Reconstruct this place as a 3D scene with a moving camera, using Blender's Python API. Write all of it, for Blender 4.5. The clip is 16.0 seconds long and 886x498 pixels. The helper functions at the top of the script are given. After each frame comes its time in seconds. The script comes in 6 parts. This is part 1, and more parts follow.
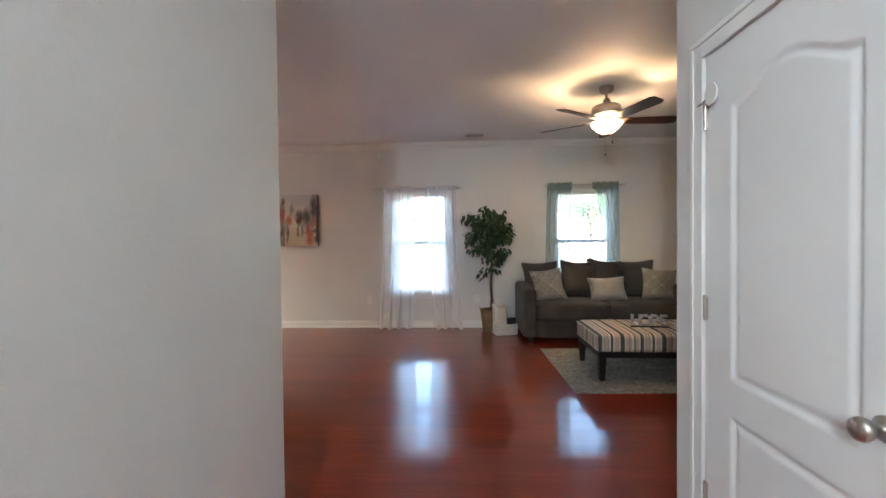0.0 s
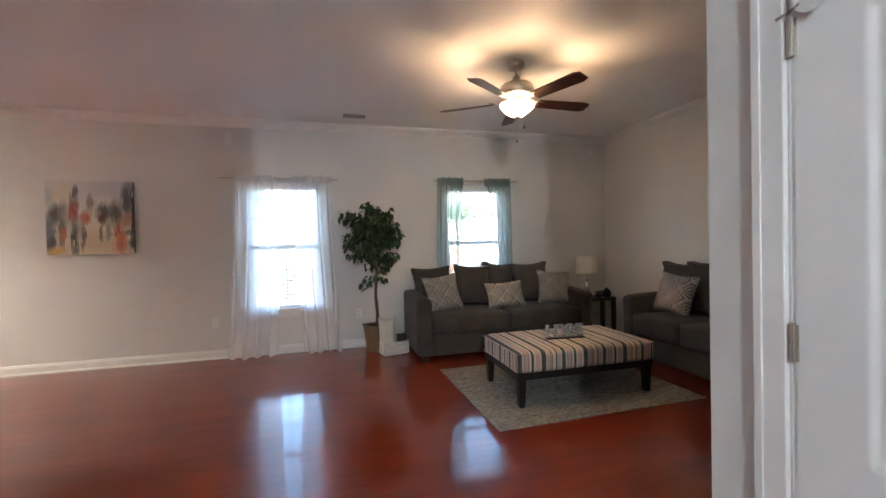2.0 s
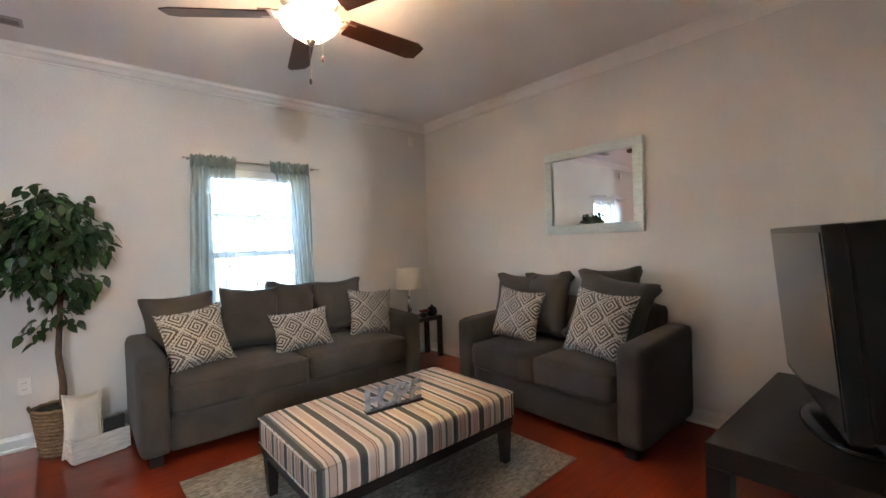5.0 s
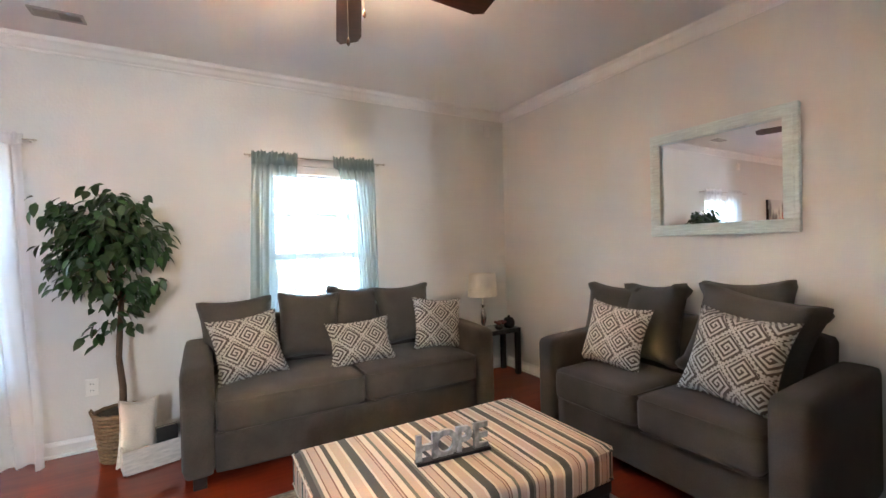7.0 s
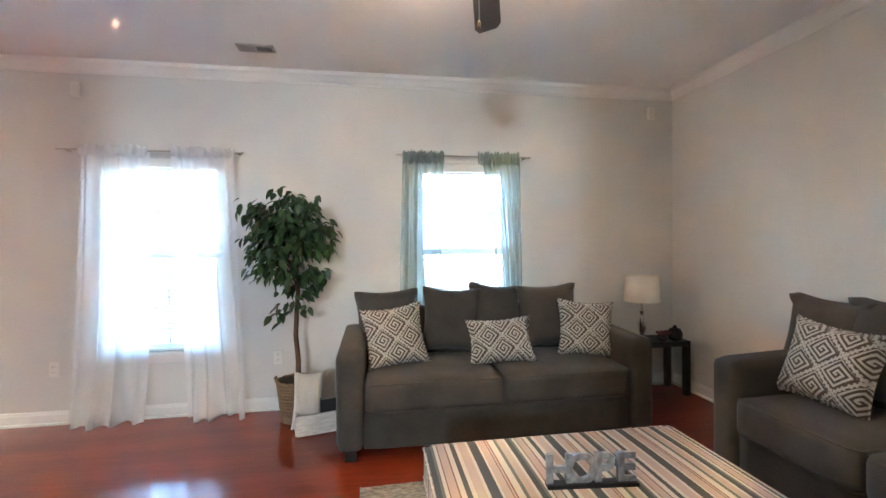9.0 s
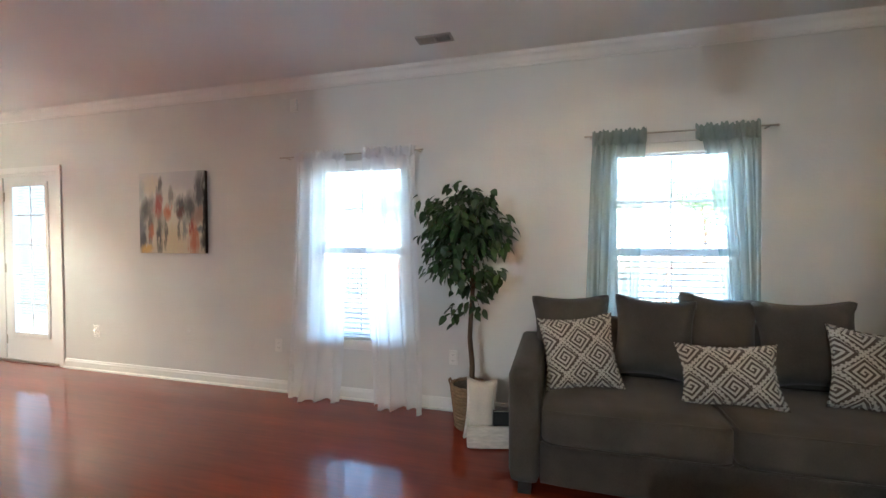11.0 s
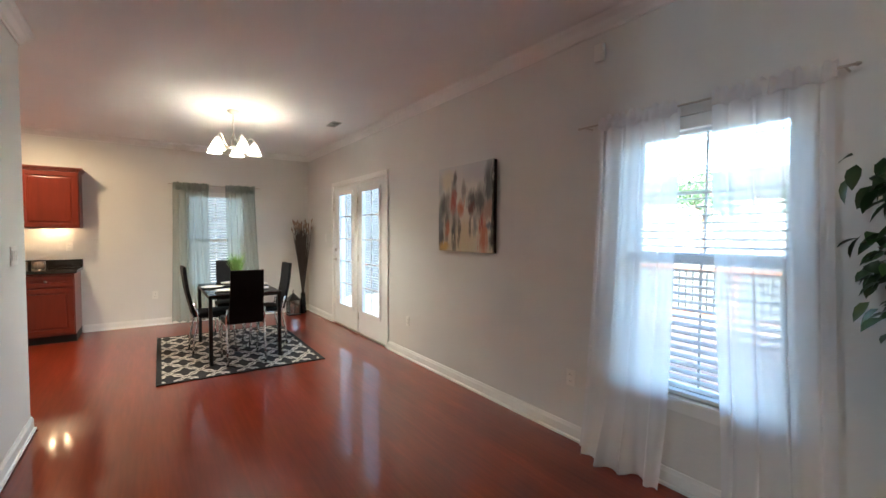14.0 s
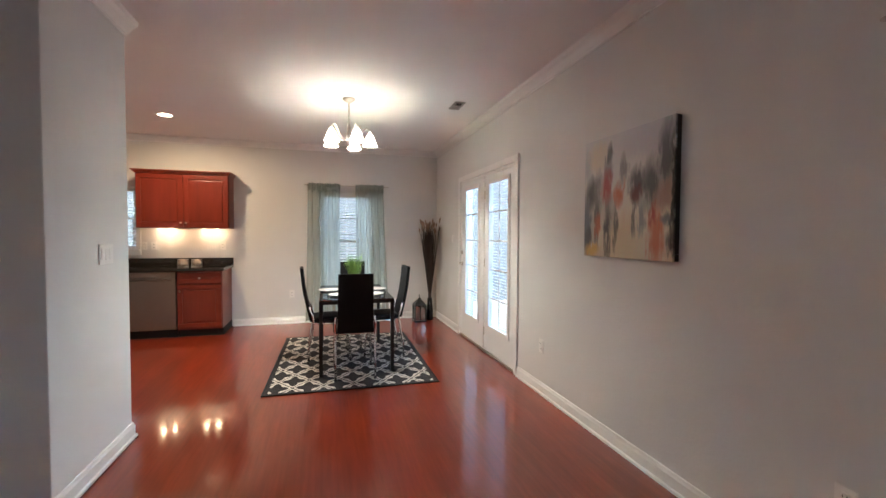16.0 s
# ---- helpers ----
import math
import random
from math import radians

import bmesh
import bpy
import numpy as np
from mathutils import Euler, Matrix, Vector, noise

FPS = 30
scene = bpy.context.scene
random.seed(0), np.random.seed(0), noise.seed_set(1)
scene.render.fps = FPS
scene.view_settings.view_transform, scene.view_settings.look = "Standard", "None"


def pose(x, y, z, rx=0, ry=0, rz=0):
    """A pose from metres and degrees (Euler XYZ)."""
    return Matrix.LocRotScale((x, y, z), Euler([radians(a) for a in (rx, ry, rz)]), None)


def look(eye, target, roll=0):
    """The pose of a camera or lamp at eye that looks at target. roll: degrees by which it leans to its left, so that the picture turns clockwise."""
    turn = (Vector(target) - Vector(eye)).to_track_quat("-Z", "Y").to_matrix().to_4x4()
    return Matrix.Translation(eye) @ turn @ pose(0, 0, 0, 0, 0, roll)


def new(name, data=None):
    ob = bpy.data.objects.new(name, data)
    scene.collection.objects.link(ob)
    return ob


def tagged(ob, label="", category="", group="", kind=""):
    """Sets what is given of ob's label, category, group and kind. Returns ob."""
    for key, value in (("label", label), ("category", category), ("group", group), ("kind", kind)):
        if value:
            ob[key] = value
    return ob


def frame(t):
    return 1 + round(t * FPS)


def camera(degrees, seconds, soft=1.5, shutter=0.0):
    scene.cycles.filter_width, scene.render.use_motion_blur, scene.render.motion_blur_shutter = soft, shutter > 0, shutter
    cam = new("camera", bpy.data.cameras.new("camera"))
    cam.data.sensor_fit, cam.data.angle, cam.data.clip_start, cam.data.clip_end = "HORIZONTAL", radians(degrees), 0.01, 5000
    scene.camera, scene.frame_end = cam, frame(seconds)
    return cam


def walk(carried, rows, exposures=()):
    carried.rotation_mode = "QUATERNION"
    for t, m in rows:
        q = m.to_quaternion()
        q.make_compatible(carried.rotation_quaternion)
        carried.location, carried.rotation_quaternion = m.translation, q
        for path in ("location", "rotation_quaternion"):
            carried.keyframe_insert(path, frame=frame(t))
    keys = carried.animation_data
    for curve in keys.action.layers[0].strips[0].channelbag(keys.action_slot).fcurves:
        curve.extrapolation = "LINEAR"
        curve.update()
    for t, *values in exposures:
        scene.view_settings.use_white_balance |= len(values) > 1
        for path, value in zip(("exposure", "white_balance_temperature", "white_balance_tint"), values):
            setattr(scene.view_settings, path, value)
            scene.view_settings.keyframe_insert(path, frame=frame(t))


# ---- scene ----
cam = camera(93.11, 16.0)
ROWS = [  # seconds, x, y, z, yaw, pitch, roll
    (0.00, 0.236, 1.264, 1.302, 2.90, -1.09, 0.62),
    (0.50, 0.125, 1.510, 1.308, -0.83, -0.93, 0.68),
    (1.00, 0.079, 1.728, 1.292, -4.54, -1.03, 1.06),
    (1.50, 0.083, 1.958, 1.294, -9.03, -0.83, 1.11),
    (2.00, 0.088, 2.200, 1.292, -15.10, -0.89, 1.23),
    (2.50, 0.125, 2.436, 1.316, -21.10, -1.03, 1.37),
    (3.00, 0.211, 2.684, 1.293, -26.74, -1.12, 1.51),
    (3.50, 0.349, 2.889, 1.312, -30.67, -0.99, 1.63),
    (4.00, 0.477, 3.096, 1.319, -35.32, -1.13, 1.63),
    (4.60, 0.641, 3.336, 1.329, -39.34, -1.06, 1.71),
    (5.20, 0.802, 3.548, 1.333, -40.95, -0.87, 1.77),
    (5.90, 0.960, 3.732, 1.334, -39.44, -0.64, 1.74),
    (6.50, 1.050, 3.812, 1.337, -34.94, -0.53, 1.56),
    (7.00, 1.111, 3.857, 1.347, -29.69, -0.51, 1.40),
    (7.50, 1.153, 3.873, 1.347, -24.83, -0.48, 1.14),
    (8.00, 1.185, 3.898, 1.345, -19.41, -0.57, 0.92),
    (8.50, 1.212, 3.914, 1.345, -14.22, -0.57, 0.75),
    (9.10, 1.244, 3.958, 1.345, -7.75, -0.64, 0.54),
    (9.75, 1.267, 4.047, 1.349, -0.35, -0.78, 0.37),
    (10.40, 1.268, 4.175, 1.360, 7.62, -1.01, 0.23),
    (11.00, 1.243, 4.325, 1.376, 15.66, -1.32, 0.09),
    (11.50, 1.243, 4.465, 1.399, 22.59, -1.60, 0.11),
    (12.00, 1.177, 4.600, 1.409, 29.67, -1.93, -0.17),
    (12.50, 1.062, 4.758, 1.423, 35.14, -1.98, -0.18),
    (13.00, 0.936, 4.920, 1.421, 41.32, -2.22, -0.10),
    (13.50, 0.795, 5.079, 1.426, 48.59, -2.08, -0.22),
    (14.00, 0.627, 5.193, 1.414, 55.02, -2.18, -0.23),
    (14.50, 0.417, 5.325, 1.404, 60.57, -1.86, -0.33),
    (15.00, 0.238, 5.481, 1.399, 65.02, -1.94, -0.02),
    (15.50, 0.058, 5.617, 1.394, 70.06, -2.03, -0.20),
    (16.00, -0.171, 5.745, 1.383, 74.29, -1.90, -0.32),
]
EXPOSURES = [(0.0, 4.3, 6080, 7), (2.0, 4.27, 6080, 9), (3.5, 4.48, 5930, 7), (7.0, 5.32, 5980, 8), (8.5, 5.28, 5700, 4), (11.0, 4.48, 5800, 3), (12.5, 4.16, 5850, 3), (14.5, 3.80, 5850, 4), (16.0, 3.85, 5760, 7)]
walk(cam, [(t, pose(x, y, z, 90 + pitch, roll, yaw)) for t, x, y, z, yaw, pitch, roll in ROWS], EXPOSURES)

# ---- world, sun ----
world = bpy.data.worlds.new("sky")
scene.world = world
world.use_nodes = True
wn = world.node_tree
sky = wn.nodes.new("ShaderNodeTexSky")
sky.sky_type = "NISHITA"
sky.sun_disc = False
sky.sun_elevation, sky.sun_rotation = radians(32), radians(169)
sky.air_density, sky.dust_density = 1.0, 2.0
wn.nodes["Background"].inputs["Strength"].default_value = 0.15
wn.links.new(sky.outputs["Color"], wn.nodes["Background"].inputs["Color"])
sun_data = bpy.data.lights.new("sun", "SUN")
sun_data.energy, sun_data.angle, sun_data.color = 3.0, radians(0.6), (1.0, 0.95, 0.88)
sun = new("sun", sun_data)
sun.matrix_world = look((0, 0, 20), (-6.0, 31.4, 0))


def lamp(name, place, watts, colour, radius):
    data = bpy.data.lights.new(name, "POINT")
    data.energy, data.color, data.shadow_soft_size = watts, colour, radius
    ob = new(name, data)
    ob.location = place
    return ob


def window_light(name, place, target, w, h, watts, colour):
    data = bpy.data.lights.new(name, "AREA")
    data.shape, data.size, data.size_y, data.energy, data.color = "RECTANGLE", w, h, watts, colour
    ob = new(name, data)
    ob.matrix_world = look(place, target)
    return ob


# ---- materials ----
def material(name, colour, rough=0.6, metal=0.0, grain=0.0, grain_scale=40.0, stain=0.0, stain_scale=2.5, bump=0.0, bump_scale=200.0,
             coat=0.0, sheen=0.0, emit=0.0, emit_colour=None, stretch=(1, 1, 1), island=0.0, spec=0.5, world_space=False):
    m = bpy.data.materials.new(name)
    m.use_nodes = True
    nt = m.node_tree
    b = nt.nodes["Principled BSDF"]
    b.inputs["Base Color"].default_value = (*colour, 1)
    b.inputs["Roughness"].default_value = rough
    b.inputs["Metallic"].default_value = metal
    b.inputs["Specular IOR Level"].default_value = spec
    b.inputs["Coat Weight"].default_value = coat
    b.inputs["Coat Roughness"].default_value = 0.08
    b.inputs["Sheen Weight"].default_value = sheen
    if emit:
        b.inputs["Emission Color"].default_value = (*(emit_colour or colour), 1)
        b.inputs["Emission Strength"].default_value = emit
    co = nt.nodes.new("ShaderNodeTexCoord")
    mp = nt.nodes.new("ShaderNodeMapping")
    mp.inputs["Scale"].default_value = stretch
    if world_space:
        co = nt.nodes.new("ShaderNodeNewGeometry")
    nt.links.new(co.outputs["Position" if world_space else "Object"], mp.inputs["Vector"])
    last = None
    for amount, scale, detail in ((grain, grain_scale, 4), (stain, stain_scale, 3)):
        if not amount:
            continue
        n = nt.nodes.new("ShaderNodeTexNoise")
        n.inputs["Scale"].default_value, n.inputs["Detail"].default_value = scale, detail
        nt.links.new(mp.outputs[0], n.inputs["Vector"])
        r = nt.nodes.new("ShaderNodeMapRange")
        r.inputs["From Min"].default_value, r.inputs["From Max"].default_value = 0.25, 0.75
        r.inputs["To Min"].default_value, r.inputs["To Max"].default_value = 1 - amount, 1 + amount
        nt.links.new(n.outputs["Fac"], r.inputs["Value"])
        mul = nt.nodes.new("ShaderNodeVectorMath")
        mul.operation = "SCALE"
        if last is None:
            mul.inputs[0].default_value = colour
        else:
            nt.links.new(last, mul.inputs[0])
        nt.links.new(r.outputs[0], mul.inputs["Scale"])
        last = mul.outputs[0]
    if island:
        g = nt.nodes.new("ShaderNodeObjectInfo")
        r = nt.nodes.new("ShaderNodeMapRange")
        r.inputs["To Min"].default_value, r.inputs["To Max"].default_value = 1 - island, 1 + island
        nt.links.new(g.outputs["Random"], r.inputs["Value"])
        mul = nt.nodes.new("ShaderNodeVectorMath")
        mul.operation = "SCALE"
        if last is None:
            mul.inputs[0].default_value = colour
        else:
            nt.links.new(last, mul.inputs[0])
        nt.links.new(r.outputs[0], mul.inputs["Scale"])
        last = mul.outputs[0]
    if last is not None:
        nt.links.new(last, b.inputs["Base Color"])
    if bump:
        n = nt.nodes.new("ShaderNodeTexNoise")
        n.inputs["Scale"].default_value, n.inputs["Detail"].default_value = bump_scale, 3
        nt.links.new(mp.outputs[0], n.inputs["Vector"])
        bp = nt.nodes.new("ShaderNodeBump")
        bp.inputs["Strength"].default_value, bp.inputs["Distance"].default_value = bump, 0.004
        nt.links.new(n.outputs["Fac"], bp.inputs["Height"])
        nt.links.new(bp.outputs[0], b.inputs["Normal"])
        if coat:
            nt.links.new(bp.outputs[0], b.inputs["Coat Normal"])
    return m


def ramp_node(nt, stops, constant=True):
    r = nt.nodes.new("ShaderNodeValToRGB")
    cr = r.color_ramp
    cr.interpolation = "CONSTANT" if constant else "LINEAR"
    cr.elements[0].position, cr.elements[0].color = stops[0][0], (*stops[0][1], 1)
    cr.elements[1].position, cr.elements[1].color = stops[1][0], (*stops[1][1], 1)
    for p, c in stops[2:]:
        e = cr.elements.new(p)
        e.color = (*c, 1)
    return r


def math_node(nt, op, a, b=None, c=None):
    n = nt.nodes.new("ShaderNodeMath")
    n.operation = op
    for i, v in enumerate((a, b, c)):
        if v is None:
            continue
        if isinstance(v, (int, float)):
            n.inputs[i].default_value = v
        else:
            nt.links.new(v, n.inputs[i])
    return n.outputs[0]


def glass_material(name, colour=(1, 1, 1), rough=0.0, clear=0.93):
    m = bpy.data.materials.new(name)
    m.use_nodes = True
    nt = m.node_tree
    nt.nodes.remove(nt.nodes["Principled BSDF"])
    t = nt.nodes.new("ShaderNodeBsdfTransparent")
    t.inputs["Color"].default_value = (*colour, 1)
    mix = nt.nodes.new("ShaderNodeMixShader")
    mix.inputs[0].default_value = clear
    g = nt.nodes.new("ShaderNodeBsdfGlossy")
    g.inputs["Roughness"].default_value = rough + 0.02
    nt.links.new(g.outputs[0], mix.inputs[1])
    nt.links.new(t.outputs[0], mix.inputs[2])
    nt.links.new(mix.outputs[0], nt.nodes["Material Output"].inputs["Surface"])
    return m


def sheer_material(name, colour, see_through):
    m = bpy.data.materials.new(name)
    m.use_nodes = True
    nt = m.node_tree
    nt.nodes.remove(nt.nodes["Principled BSDF"])
    d = nt.nodes.new("ShaderNodeBsdfDiffuse")
    tl = nt.nodes.new("ShaderNodeBsdfTranslucent")
    tr = nt.nodes.new("ShaderNodeBsdfTransparent")
    d.inputs[0].default_value = (*colour, 1)
    tl.inputs[0].default_value = (*colour, 1)
    tr.inputs[0].default_value = (*[0.6 + 0.4 * c for c in colour], 1)
    m1 = nt.nodes.new("ShaderNodeMixShader")
    m1.inputs[0].default_value = 0.6
    nt.links.new(d.outputs[0], m1.inputs[1])
    nt.links.new(tl.outputs[0], m1.inputs[2])
    m2 = nt.nodes.new("ShaderNodeMixShader")
    m2.inputs[0].default_value = see_through
    nt.links.new(m1.outputs[0], m2.inputs[1])
    nt.links.new(tr.outputs[0], m2.inputs[2])
    nt.links.new(m2.outputs[0], nt.nodes["Material Output"].inputs["Surface"])
    return m


def lit_glass(name, colour, emit, emit_colour, through_share):
    """Frosted lamp glass: scatters the bulb's light outwards and glows."""
    m = bpy.data.materials.new(name)
    m.use_nodes = True
    nt = m.node_tree
    nt.nodes.remove(nt.nodes["Principled BSDF"])
    d = nt.nodes.new("ShaderNodeBsdfDiffuse")
    tl = nt.nodes.new("ShaderNodeBsdfTranslucent")
    em = nt.nodes.new("ShaderNodeEmission")
    d.inputs[0].default_value = (*colour, 1)
    tl.inputs[0].default_value = (*colour, 1)
    em.inputs[0].default_value, em.inputs[1].default_value = (*emit_colour, 1), emit
    mix = nt.nodes.new("ShaderNodeMixShader")
    mix.inputs[0].default_value = through_share
    add = nt.nodes.new("ShaderNodeAddShader")
    nt.links.new(d.outputs[0], mix.inputs[1])
    nt.links.new(tl.outputs[0], mix.inputs[2])
    nt.links.new(mix.outputs[0], add.inputs[0])
    nt.links.new(em.outputs[0], add.inputs[1])
    nt.links.new(add.outputs[0], nt.nodes["Material Output"].inputs["Surface"])
    return m


window_light("hall_door_light", (-0.36, -0.58, 2.15), (1.0, 2.5, 1.7), 0.38, 0.7, 5.3, (0.90, 0.96, 1.0))

WALL = material("wall_paint", (0.68, 0.672, 0.652), 0.55, stain=0.03, stain_scale=1.3, bump=0.33, bump_scale=55)
CEIL = material("ceiling_paint", (0.86, 0.855, 0.84), 0.7, stain=0.03, stain_scale=1.0, bump=0.3, bump_scale=45)
TRIM = material("white_trim_paint", (0.80, 0.79, 0.77), 0.35, stain=0.03, stain_scale=3)
DOORW = material("white_door_paint", (0.78, 0.78, 0.77), 0.38, stain=0.02, bump=0.05, bump_scale=120)
FLOOR = material("cherry_laminate", (0.19, 0.024, 0.0085), 0.28, coat=1.0, grain=0.16, grain_scale=9, stain=0.18, stain_scale=1.2, bump=0.16, bump_scale=2.2, stretch=(0.35, 5, 1), island=0.03, spec=0.04, world_space=True)
FLOORBED = material("floor_joint", (0.14, 0.022, 0.009), 0.5, grain=0.2)
SOFA = material("taupe_microfibre", (0.057, 0.049, 0.040), 0.9, grain=0.16, grain_scale=160, stain=0.30, stain_scale=4.5, bump=0.3, bump_scale=300, sheen=0.08)
SOFAP = material("taupe_pillow_fabric", (0.060, 0.052, 0.043), 0.88, grain=0.18, grain_scale=160, stain=0.15, stain_scale=6, bump=0.35, bump_scale=300, sheen=0.08)
BLACKW = material("espresso_wood", (0.018, 0.014, 0.012), 0.4, grain=0.3, grain_scale=25, stretch=(1, 1, 6), spec=0.3)
BLACKM = material("black_metal", (0.012, 0.012, 0.012), 0.4, grain=0.1)
BLACKV = material("black_vinyl", (0.008, 0.008, 0.009), 0.6, spec=0.12, grain=0.15, grain_scale=90, bump=0.15, bump_scale=250)
TVBLACK = material("black_plastic", (0.008, 0.008, 0.009), 0.22, spec=0.25, grain=0.1, grain_scale=60)
CHROME = material("chrome", (0.75, 0.75, 0.76), 0.14, 1.0, grain=0.05)
NICKEL = material("brushed_nickel", (0.50, 0.46, 0.41), 0.32, 1.0, grain=0.08, grain_scale=60)
STEEL = material("stainless_steel", (0.29, 0.25, 0.225), 0.30, 1.0, grain=0.08, grain_scale=12, stretch=(1, 1, 30))
MIRROR = material("mirror_silver", (0.86, 0.88, 0.88), 0.01, 1.0)
BLADE = material("cherry_fan_blade", (0.055, 0.016, 0.010), 0.30, grain=0.35, grain_scale=14, stretch=(1, 6, 1))
CABINET = material("cherry_cabinet", (0.155, 0.019, 0.008), 0.30, grain=0.12, grain_scale=10, stain=0.15, stain_scale=2, stretch=(4, 4, 0.4))
GRANITE = material("black_granite", (0.012, 0.011, 0.010), 0.12, grain=0.9, grain_scale=130, stain=0.4, stain_scale=30)
BARK = material("ficus_bark", (0.11, 0.068, 0.042), 0.85, grain=0.35, grain_scale=30, bump=0.5, bump_scale=60, stretch=(1, 1, 0.4))
LEAF = material("ficus_leaf", (0.042, 0.095, 0.027), 0.42, grain=0.2, grain_scale=30, island=0.45)
SOIL = material("dark_moss", (0.03, 0.024, 0.016), 0.95, grain=0.5, grain_scale=60, bump=0.8, bump_scale=80)
BASKET = material("woven_seagrass", (0.21, 0.14, 0.08), 0.85, grain=0.3, grain_scale=70, stain=0.2, stain_scale=8)
WHITEWASH = material("whitewashed_wood", (0.66, 0.63, 0.58), 0.8, grain=0.2, grain_scale=14, stain=0.14, stain_scale=9, stretch=(1, 1, 4))
CREAM = material("cream_linen", (0.62, 0.59, 0.54), 0.9, grain=0.1, grain_scale=180, bump=0.3, bump_scale=350, sheen=0.2)
SHADE = material("cream_lampshade", (0.72, 0.67, 0.58), 0.85, grain=0.05, grain_scale=200, bump=0.15, bump_scale=300)
PLATE = material("white_plastic", (0.78, 0.77, 0.74), 0.4, stain=0.03)
VENT = material("painted_vent_metal", (0.38, 0.37, 0.35), 0.5, grain=0.06)
DARK = material("dark_cavity", (0.01, 0.01, 0.01), 0.9, grain=0.1)
SLAT = material("white_blind_rail", (0.80, 0.80, 0.78), 0.45, stain=0.03)
SLATS = sheer_material("white_blind_slat", (0.86, 0.86, 0.85), 0.0)
VINYLW = material("white_vinyl", (0.80, 0.80, 0.79), 0.4, stain=0.03)
PANE = glass_material("window_glass", (0.97, 0.99, 0.98), 0.0, 0.93)
TABLEGLASS = glass_material("smoked_table_glass", (0.16, 0.18, 0.18), 0.0, 0.55)
CLEARGLASS = glass_material("clear_glass", (0.80, 0.85, 0.84), 0.02, 0.78)
SHEERW = sheer_material("white_voile", (0.96, 0.96, 0.98), 0.27)
SHEERG = sheer_material("seafoam_voile", (0.53, 0.605, 0.575), 0.48)
BOWL = lit_glass("lit_alabaster_bowl", (0.93, 0.86, 0.74), 0.6, (1.0, 0.70, 0.38), 0.9)
TULIP = lit_glass("lit_frosted_shade", (0.93, 0.91, 0.86), 0.4, (1.0, 0.92, 0.78), 0.45)
LEDS = material("lit_lamp_lens", (0.95, 0.93, 0.88), 0.4, emit=1.6, emit_colour=(1.0, 0.80, 0.55))
DECK = material("deck_boards", (0.38, 0.235, 0.18), 0.75, grain=0.3, grain_scale=12, stain=0.2, island=0.2, stretch=(0.4, 6, 1))
LAWN = material("pale_ground", (0.17, 0.165, 0.13), 0.95, grain=0.25, grain_scale=3, stain=0.3, stain_scale=0.3)
FOLIAGE = material("far_foliage", (0.06, 0.11, 0.045), 0.8, grain=0.4, grain_scale=8, island=0.3)
SIDING = material("pale_siding", (0.55, 0.56, 0.55), 0.7, stain=0.06)
# darker siding: the shade on the next-door wall is put into the colour
SHADEDSIDING = material("shaded_siding", (0.10, 0.105, 0.11), 0.8, stain=0.08)
FARGLASS = material("far_window_glass", (0.25, 0.27, 0.28), 0.2, stain=0.1)


# ---- building helpers ----
def thing(name, label, category, group="", at=(0, 0, 0), rz=0.0):
    ob = new(name)
    ob.empty_display_size = 0.1
    ob.matrix_basis = pose(*at, 0, 0, rz)
    return tagged(ob, label, category, group)


def mesh_of(bm, mat, smooth=False, name="mesh"):
    me = bpy.data.meshes.new(name)
    bm.normal_update()
    bm.to_mesh(me)
    bm.free()
    me.materials.append(mat)
    if smooth:
        for p in me.polygons:
            p.use_smooth = True
    return me


def part(name, bm, mat, parent=None, label="", smooth=False):
    me = mesh_of(bm, mat, smooth, name) if isinstance(bm, bmesh.types.BMesh) else bm
    ob = new(name, me)
    ob.parent = parent
    return tagged(ob, label)


def setting(name, bm, mat, label, category):
    return tagged(part(name, bm, mat), label, category, kind="structure")


def box(x0, y0, z0, x1, y1, z1, bevel=0.0, seg=2, bm=None):
    own = bmesh.new()
    bmesh.ops.create_cube(own, size=1.0)
    for v in own.verts:
        v.co = Vector((x0 + (v.co.x + 0.5) * (x1 - x0), y0 + (v.co.y + 0.5) * (y1 - y0), z0 + (v.co.z + 0.5) * (z1 - z0)))
    if bevel:
        bmesh.ops.bevel(own, geom=own.edges[:], offset=bevel, segments=seg, affect="EDGES", profile=0.6)
    return merged(own, bm)


def merged(own, bm):
    if bm is None:
        return own
    me = bpy.data.meshes.new("tmp")
    own.to_mesh(me)
    own.free()
    bm.from_mesh(me)
    bpy.data.meshes.remove(me)
    return bm


def lathe(profile, centre=(0, 0, 0), steps=24, bm=None, closed=True):
    """profile: (radius, z) from the bottom up."""
    own = bmesh.new()
    rings = []
    for r, z in profile:
        rings.append([own.verts.new((centre[0] + r * math.cos(2 * math.pi * i / steps), centre[1] + r * math.sin(2 * math.pi * i / steps), centre[2] + z)) for i in range(steps)])
    for a, b in zip(rings, rings[1:]):
        for i in range(steps):
            own.faces.new((a[i], a[(i + 1) % steps], b[(i + 1) % steps], b[i]))
    if closed:
        own.faces.new(rings[0][::-1])
        own.faces.new(rings[-1])
    return merged(own, bm)


